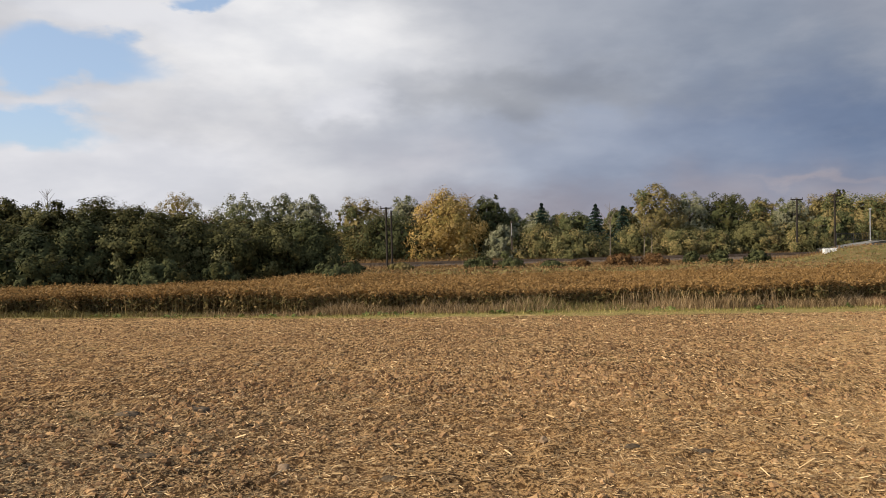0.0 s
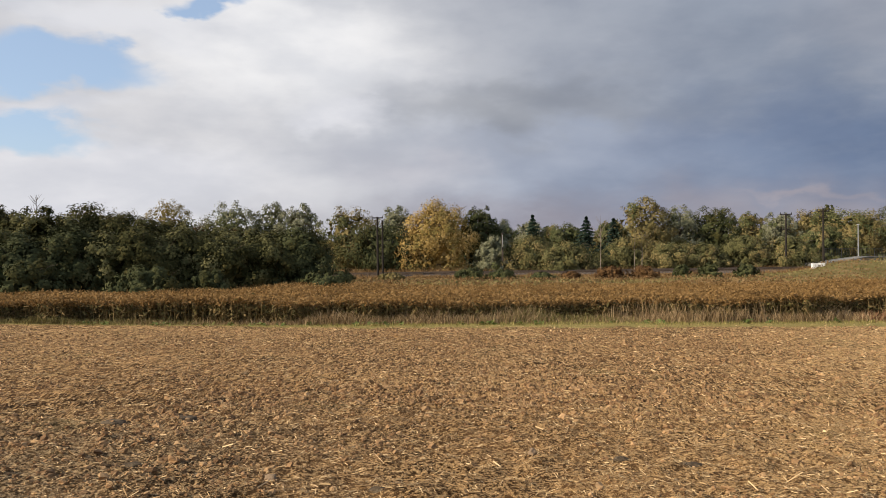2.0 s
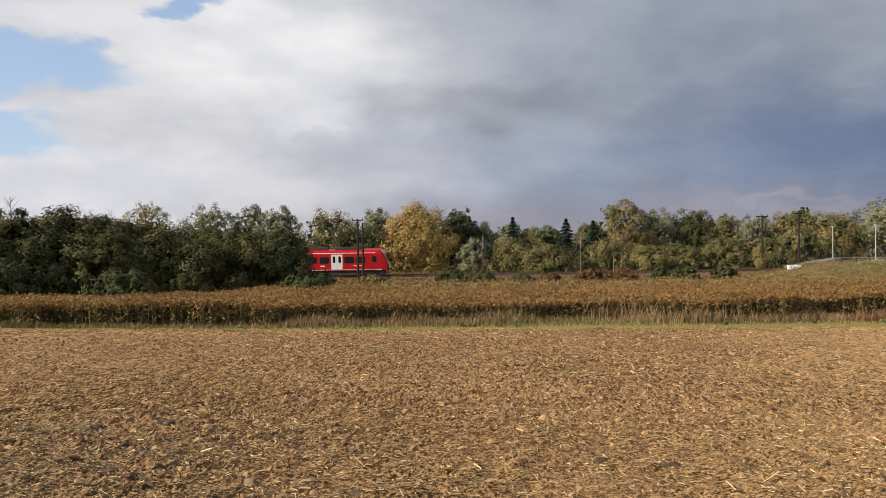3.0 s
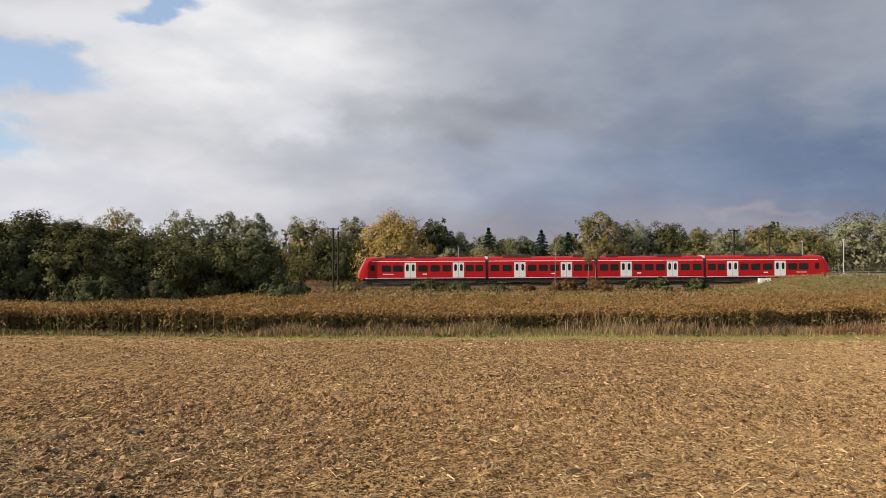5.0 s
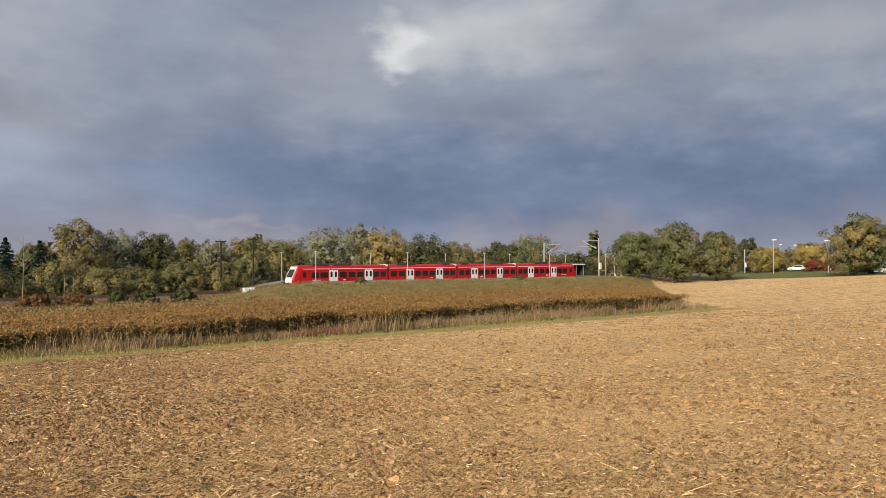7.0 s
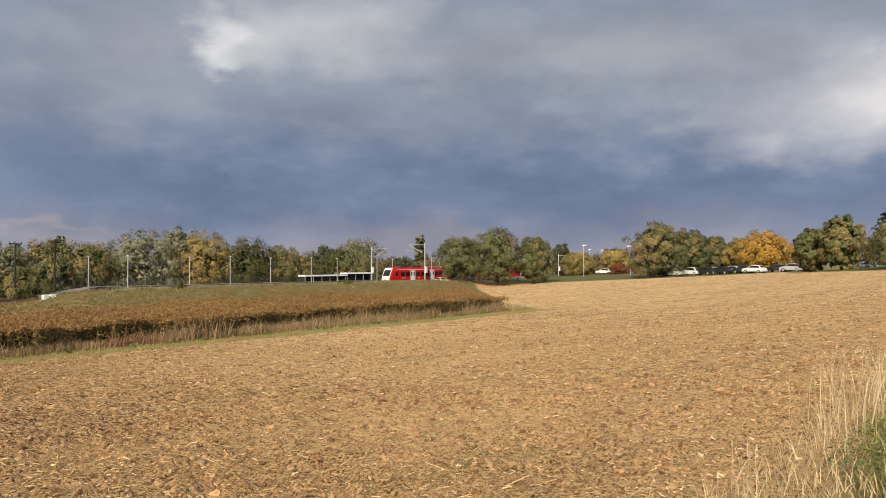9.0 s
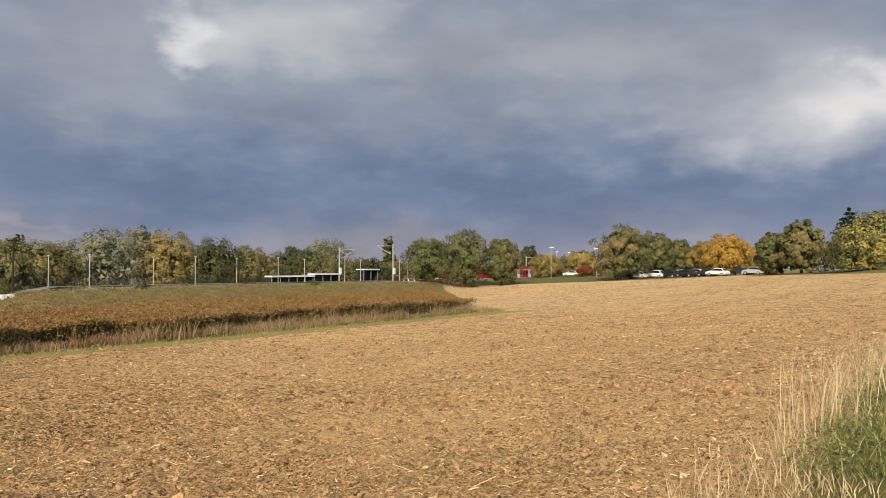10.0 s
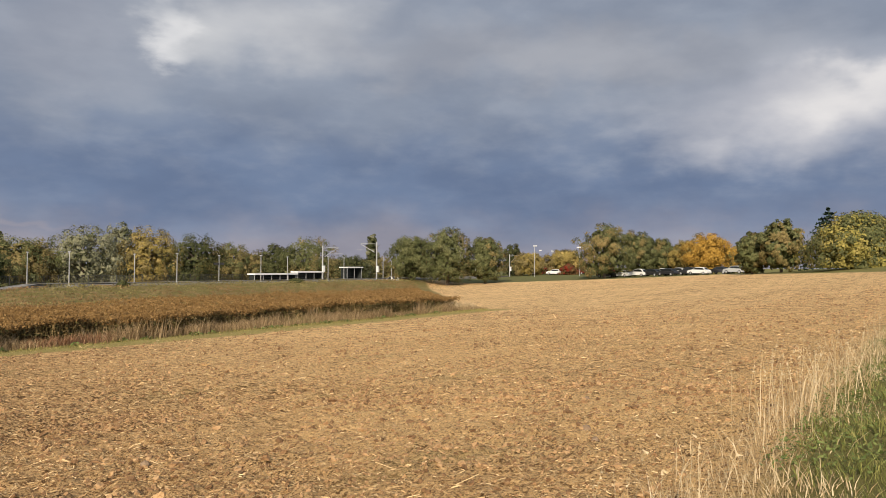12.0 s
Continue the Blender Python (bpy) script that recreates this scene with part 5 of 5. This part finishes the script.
def sapling(x, y, top, seed, label, bark, leaf=None, n=0):
    rng = np.random.default_rng(seed)
    z0 = gz(x, y)
    h = top - z0
    ob = empty("sapling", pose(x, y, z0), label, "tree", "lineside saplings")
    bm = rod((0, 0, -0.2), (0.1, 0, h * 0.6), 0.06, 0.04, 7)
    rod((0.1, 0, h * 0.6), (0.05, 0.1, h), 0.04, 0.012, 6, bm)
    for k in range(10):
        z, a = h * rng.uniform(0.5, 0.95), rng.uniform(0, 6.28)
        r = (h - z) * 0.45 + 0.2
        rod((0.08, 0, z), (0.08 + math.cos(a) * r, math.sin(a) * r, z + r * 1.3), 0.025, 0.006, 5, bm)
    part("trunk", bm, bark, ob)
    if n:
        d = unit(rng.normal(size=(n, 3)))
        v, f = leaf_tris(np.array([0, 0, h * 0.8]) + d * rng.uniform(0.5, 1.0, (n, 1)) * (h * 0.16, h * 0.16, h * 0.2), d, 0.16, rng)
        new("crown", mesh_of("crown", v, f, [leaf])).parent = ob


sapling(-37.9, 62.0, 6.1, 4, "bare twiggy young tree rising from the hedge", BARK)
sapling(16.56, 99.0, 5.0, 1, "thin bare young tree with a pale trunk", BARK_PALE)
sapling(21.0, 99.0, 2.2, 2, "slender pale-trunked birch with few yellow leaves", BARK_PALE, LEAF_OLIVE, 260)
sapling(22.0, 99.0, 2.6, 3, "slender pale-trunked birch with few yellow leaves", BARK_PALE, LEAF_OLIVE, 320)


def build_far_wood():
    """The closed edge of woodland behind the lineside trees."""
    rng = np.random.default_rng(61)
    n = 60000
    x = rng.uniform(-170, 260, n)
    y = 152 + 10 * value_noise(x * 0.06 + 9, x * 0, 62) + rng.uniform(-3, 5, n)
    top = 7.0 + 3.2 * (value_noise(x * 0.11 + 30, x * 0 + 2, 63) - 0.5) + 2.0 * (value_noise(x * 0.45 + 30, x * 0 + 2, 64) - 0.5)
    top = np.where(x > 130, top - 1.0, top)
    z = -3.0 + top * rng.uniform(0, 1, n) ** 0.7
    nr = rng.normal(0, 0.7, (n, 3)) + (0, -0.8, 0.4)
    nr /= np.linalg.norm(nr, axis=1, keepdims=True)
    v, f = leaf_tris(np.stack([x, y, z], 1), nr, 0.55, rng)
    kind = value_noise(x * 0.07 + 3, x * 0 + 8, 65) + rng.normal(0, 0.05, n)
    mi = np.where(kind > 0.6, 1, np.where(kind < 0.42, 2, 0))
    tagged(new("far_wood", mesh_of("far_wood", v, f, [LEAF_DARK, LEAF_OLIVE, LEAF_GREY], mi)), "dense mixed autumn woodland behind the railway", "woodland", kind="stuff")


build_far_wood()


# ---- station furniture ----
def build_fence():
    """Dark steel fence behind the far platform."""
    fence = empty("fence", pose(54, 116.6, PLATFORM_Z), "dark steel bar fence behind the station platform", "fence")
    for k in range(30):
        part("post", box(k * 2.5 - 0.04, -0.04, -1.9, k * 2.5 + 0.04, 0.04, 1.25, 0.01), DARK_METAL, fence)
    for z in (0.12, 1.12):
        part("rail", box(0, -0.025, z, 72.5, 0.025, z + 0.05), DARK_METAL, fence)
    base = box(-0.012, -0.012, 0.12, 0.012, 0.012, 1.15)
    bar = bpy.data.meshes.new("bar")
    base.to_mesh(bar), base.free()
    bar.materials.append(DARK_METAL)
    for k in range(290):
        if k % 10:
            b = new("bar", bar)
            b.parent, b.location = fence, (k * 0.25, 0, 0)


def platform_lamp(x, y, sign=False):
    ob = empty("platform_lamp", pose(x, y, PLATFORM_Z), "slim white lamp post on the station platform", "lamp post", "platform lamps")
    part("pole", rod((0, 0, 0), (0, 0, 4.75), 0.07, 0.06, 10), GALV, ob)
    part("base_plate", rod((0, 0, 0), (0, 0, 0.08), 0.2, 0.2, 10), GALV, ob)
    part("lamp_head", box(-0.08, -0.30, 4.70, 0.08, 0.30, 4.84, 0.03), GALV, ob)
    if sign:
        part("sign_board", box(-1.2, -0.05, 3.05, 1.2, 0.05, 3.45, 0.02), DARK_METAL, ob, "dark platform sign board")


build_fence()
for k in range(6):
    platform_lamp(57.0 + 17.7 * k, 101.2)
    platform_lamp(57.0 + 17.7 * k, 112.6, k == 2)


def catenary_mast(x, y, top, reach, label="galvanised catenary mast with a cantilever arm", steel=GALV):
    """Mast with a hinged bracket that reaches over the track."""
    z0 = max(gz(x, y), PLATFORM_Z) if 100 < y < 116 else gz(x, y)
    h = top - z0
    ob = empty("catenary_mast", pose(x, y, z0), label, "mast", "catenary masts")
    sg = 1 if reach > 0 else -1
    part("mast", box(-0.12, -0.12, -0.2, 0.12, 0.12, h, 0.03), steel, ob)
    part("top_tube", rod((0, 0, h - 0.5), (0, reach, h - 0.35), 0.05, None, 8), GALV, ob)
    part("stay_tube", rod((0, 0, h - 2.6), (0, reach, h - 0.45), 0.06, None, 8), GALV, ob)
    part("registration_arm", rod((0, sg * 1.2, h - 1.8), (0, reach * 1.25, h - 1.75), 0.035, None, 8), GALV, ob)
    part("insulator", rod((0, sg * 0.25, h - 2.5), (0, sg * 0.6, h - 2.2), 0.11, None, 10), WOOD_DARK, ob)
    if steel is GALV:
        part("equipment_box", box(-0.3, -0.5, 1.6, 0.3, -0.17, 3.0, 0.03), WHITE_PAINT, ob, "pale switch box")


catenary_mast(120.3, 112.2, 6.1, -4.6)
catenary_mast(128.0, 103.2, 7.1, 4.6)
catenary_mast(4.1, 113.2, 2.9, -1.2, "weathered short steel mast beside the track", SLEEPER)


def telegraph_pole(x, y, top, arms, label):
    z0 = gz(x, y)
    h = top - z0
    ob = empty("pole", pose(x, y, z0), label, "pole", "lineside poles")
    part("shaft", rod((0, 0, -0.3), (0, 0, h), 0.17, 0.12, 10), WOOD_DARK, ob)
    for z, w in arms:
        part("crossarm", box(-w, -0.07, h - z - 0.08, w, 0.07, h - z + 0.08, 0.02), WOOD_DARK, ob)
        for sx in (-w * 0.9, w * 0.9):
            part("insulator", rod((sx, 0, h - z + 0.08), (sx, 0, h - z + 0.32), 0.06, 0.04, 8), DARK_METAL, ob)


telegraph_pole(-13.65, 102.2, 5.2, ((0.15, 0.8),), "dark tarred wooden pole with a short crossarm")
telegraph_pole(-12.95, 102.2, 4.7, (), "dark tarred wooden pole of a pair")
telegraph_pole(46.6, 113.0, 5.3, ((0.1, 0.9), (2.4, 0.5)), "dark steel line mast with crossarms")
telegraph_pole(52.1, 113.0, 6.0, ((0.4, 0.9), (1.3, 0.6)), "tall dark line mast with two crossarms")


def cabinet(x, y, z, w):
    ob = empty("relay_cabinet", pose(x, y, z), "white lineside relay cabinet", "cabinet", "relay cabinets")
    part("body", box(-w / 2, -0.3, 0.06, w / 2, 0.3, 1.0, 0.03), WHITE_PAINT, ob)
    part("plinth", box(-w / 2 - 0.05, -0.33, -0.6, w / 2 + 0.05, 0.33, 0.06), CONCRETE, ob)
    part("door_seam", box(-0.012, -0.306, 0.1, 0.012, -0.29, 0.95), DARK_METAL, ob)


cabinet(44.6, 99.2, -2.75, 0.7)
cabinet(45.5, 99.2, -2.75, 0.7)
SHELTER_GLASS = material("shelter_glass", [(0.02, 0.024, 0.024), (0.045, 0.05, 0.05)], 0.6, 0.25, spec=0.3)


def shelter(x, y, w, d, h, label):
    ob = empty("shelter", pose(x, y, PLATFORM_Z), label, "shelter", "platform shelters")
    part("roof", box(-w / 2 - 0.3, -d / 2 - 0.3, h - 0.3, w / 2 + 0.3, d / 2 + 0.3, h, 0.04), WHITE_PAINT, ob, "pale metal roof")
    part("back_wall", box(-w / 2, d / 2 - 0.08, 0.1, w / 2, d / 2, h - 0.18), SHELTER_GLASS, ob)
    n = max(2, int(w / 2.0))
    for k in range(n + 1):
        part("post", box(-w / 2 + w * k / n - 0.05, -d / 2, 0, -w / 2 + w * k / n + 0.05, -d / 2 + 0.1, h - 0.18), GALV, ob)
    for sx in (-1, 1):
        part("side_wall", box(sx * w / 2 - 0.03, -d / 2 + 0.1, 0.1, sx * w / 2 + 0.03, d / 2 - 0.08, h - 0.18), SHELTER_GLASS, ob)
    part("bench", box(-w / 2 + 0.4, d / 2 - 0.6, 0.42, w / 2 - 0.4, d / 2 - 0.15, 0.48), DARK_METAL, ob)


shelter(131.5, 113.6, 5.0, 2.0, 2.75, "platform waiting shelter with a pale roof and glass walls")
shelter(107.5, 114.0, 11.5, 1.6, 1.35, "low pale-roofed bicycle shelter behind the platform")
shelter(117.5, 114.0, 7.5, 1.6, 1.75, "low pale-roofed bicycle shelter behind the platform")


def street_lamp(x, y, top, arm):
    z0 = gz(x, y)
    ob = empty("street_lamp", pose(x, y, z0), "tall pale street lamp at the car park", "street lamp", "car park lamps")
    h = top - z0
    part("pole", rod((0, 0, -0.2), (0, 0, h), 0.09, 0.07, 10), GALV, ob)
    part("lamp_head", box(-arm * 0.2, -arm, h - 0.1, arm * 0.2, arm * 0.4, h + 0.14, 0.05), WHITE_PAINT, ob)


street_lamp(169.8, 85.3, 7.0, 0.8)
street_lamp(165.4, 71.0, 6.4, 1.6)
for i, (x, y, top) in enumerate(((178, 92, 5.2), (192, 88, 5.5), (205, 97, 6.5), (215, 106, 7))):
    catenary_mast(x + 10, y + 22, top, -3.0) if i < 2 else street_lamp(x, y, top, 0.6)


def car_paint(name, c):
    return material(name, [tuple(v * 0.9 for v in c), c], 0.8, 0.3, spec=0.6)


PAINT_WHITE, PAINT_BLACK, PAINT_SILVER = car_paint("car_white", (0.75, 0.75, 0.74)), car_paint("car_black", (0.02, 0.02, 0.022)), car_paint("car_silver", (0.45, 0.46, 0.47))
PAINT_RED = car_paint("car_red", (0.25, 0.02, 0.02))
TYRE = material("tyre", [(0.015, 0.015, 0.015), (0.03, 0.03, 0.03)], 4.0, 0.9)
SIDE = ((-2.15, 0.32), (-2.2, 0.62), (-2.05, 0.92), (-1.75, 1.0), (-1.3, 1.40), (-0.5, 1.50), (0.35, 1.46), (1.05, 1.02), (1.8, 0.90), (2.12, 0.68), (2.16, 0.34))


def car(x, y, turn, paint, label, tall=1.0):
    ob = empty("car", pose(x, y, gz(x, y), 0, 0, turn), label, "car", "parked cars")
    bm = bmesh.new()
    rows = []
    for yy, k in ((-0.88, 0.985), (-0.80, 1.0), (0.80, 1.0), (0.88, 0.985)):
        rows.append([bm.verts.new((px * k, yy * (0.78 if pz > 1.2 else 1.0), 0.3 + (pz - 0.3) * k * (tall if pz > 1.1 else 1))) for px, pz in SIDE])
    for a, b in zip(rows, rows[1:]):
        for q in range(len(SIDE)):
            bm.faces.new((a[q], a[(q + 1) % len(SIDE)], b[(q + 1) % len(SIDE)], b[q]))
    bm.faces.new(rows[0][::-1]), bm.faces.new(rows[-1])
    bmesh.ops.recalc_face_normals(bm, faces=bm.faces)
    body = part("body", bm, paint, ob)
    for sy in (-1, 1):
        bm = bmesh.new()
        pts = ((-1.55, 1.02), (-1.22, 1.34), (-0.5, 1.42), (0.30, 1.39), (0.85, 1.04))
        bm.faces.new([bm.verts.new((px, sy * (0.885 - (pz - 1.0) * 0.44 + 0.01), 0.3 + (pz - 0.3) * (tall if pz > 1.1 else 1))) for px, pz in pts])
        part("side_window", bm, GLASS_DARK, body)
    for name, (xa, za), (xb, zb) in (("windscreen", (0.97, 1.09), (0.44, 1.44)), ("rear_window", (-1.71, 1.06), (-1.36, 1.38))):
        bm = bmesh.new()
        out = 0.02 if name == "windscreen" else -0.02
        bm.faces.new([bm.verts.new(c) for c in ((xa + out, -0.62, za), (xa + out, 0.62, za), (xb + out, 0.55, 0.3 + (zb - 0.3) * tall), (xb + out, -0.55, 0.3 + (zb - 0.3) * tall))])
        part(name, bm, GLASS_DARK, body)
    for wx in (-1.35, 1.32):
        for sy in (-0.8, 0.8):
            w = part("wheel", rod((wx, sy - 0.1, 0.32), (wx, sy + 0.1, 0.32), 0.32, None, 16), TYRE, ob)
            part("rim", rod((wx, sy * 1.0 - 0.112, 0.32), (wx, sy * 1.0 + 0.112, 0.32), 0.2, None, 10), GALV, w)
    for sy in (-0.6, 0.6):
        part("headlight", box(2.05, sy - 0.16, 0.66, 2.15, sy + 0.16, 0.78, 0.02), WHITE_PAINT, body)


CARS = ((150.5, 55.3, 20, PAINT_WHITE, 1.0), (150.0, 58.2, 18, PAINT_BLACK, 1.0), (151.3, 51.9, 15, PAINT_WHITE, 1.1), (150.8, 48.9, 12, PAINT_BLACK, 1.0), (152.8, 47.0, 14, PAINT_WHITE, 1.0),
        (152.6, 43.9, 10, PAINT_SILVER, 1.05), (150.2, 45.3, 8, PAINT_BLACK, 1.0), (150.8, 41.2, 10, PAINT_BLACK, 1.1), (149.0, 38.8, 75, PAINT_WHITE, 1.0), (151.2, 35.4, 8, PAINT_BLACK, 1.0),
        (147.6, 31.7, 70, PAINT_SILVER, 1.0), (181.0, 84.9, 95, PAINT_WHITE, 1.0), (183.0, 79.0, 90, PAINT_RED, 1.0), (131.5, 101.5, 60, PAINT_WHITE, 1.0))
CAR_WORDS = {"car_white": "white", "car_black": "black", "car_silver": "silver", "car_red": "dark red"}
for x, y, turn, paint, tall in CARS:
    car(x, y, turn if turn > 50 else turn + 62, paint, CAR_WORDS[paint.name] + " car parked under the trees", tall)


def motions():
    """The train runs along its track from left to right."""
    rows = [(0.0, -176.5), (3.2, -70.2), (4.8, -17.0), (5.5, 6.1), (6.5, 38.6), (7.2, 61.0), (8.8, 111.4), (12.0, 211.0)]
    walk(TRAIN, [(t, pose(x, TRACK_Y[0], float(rail_z(x)), 0, -GRADE, 0)) for t, x in rows])


motions()
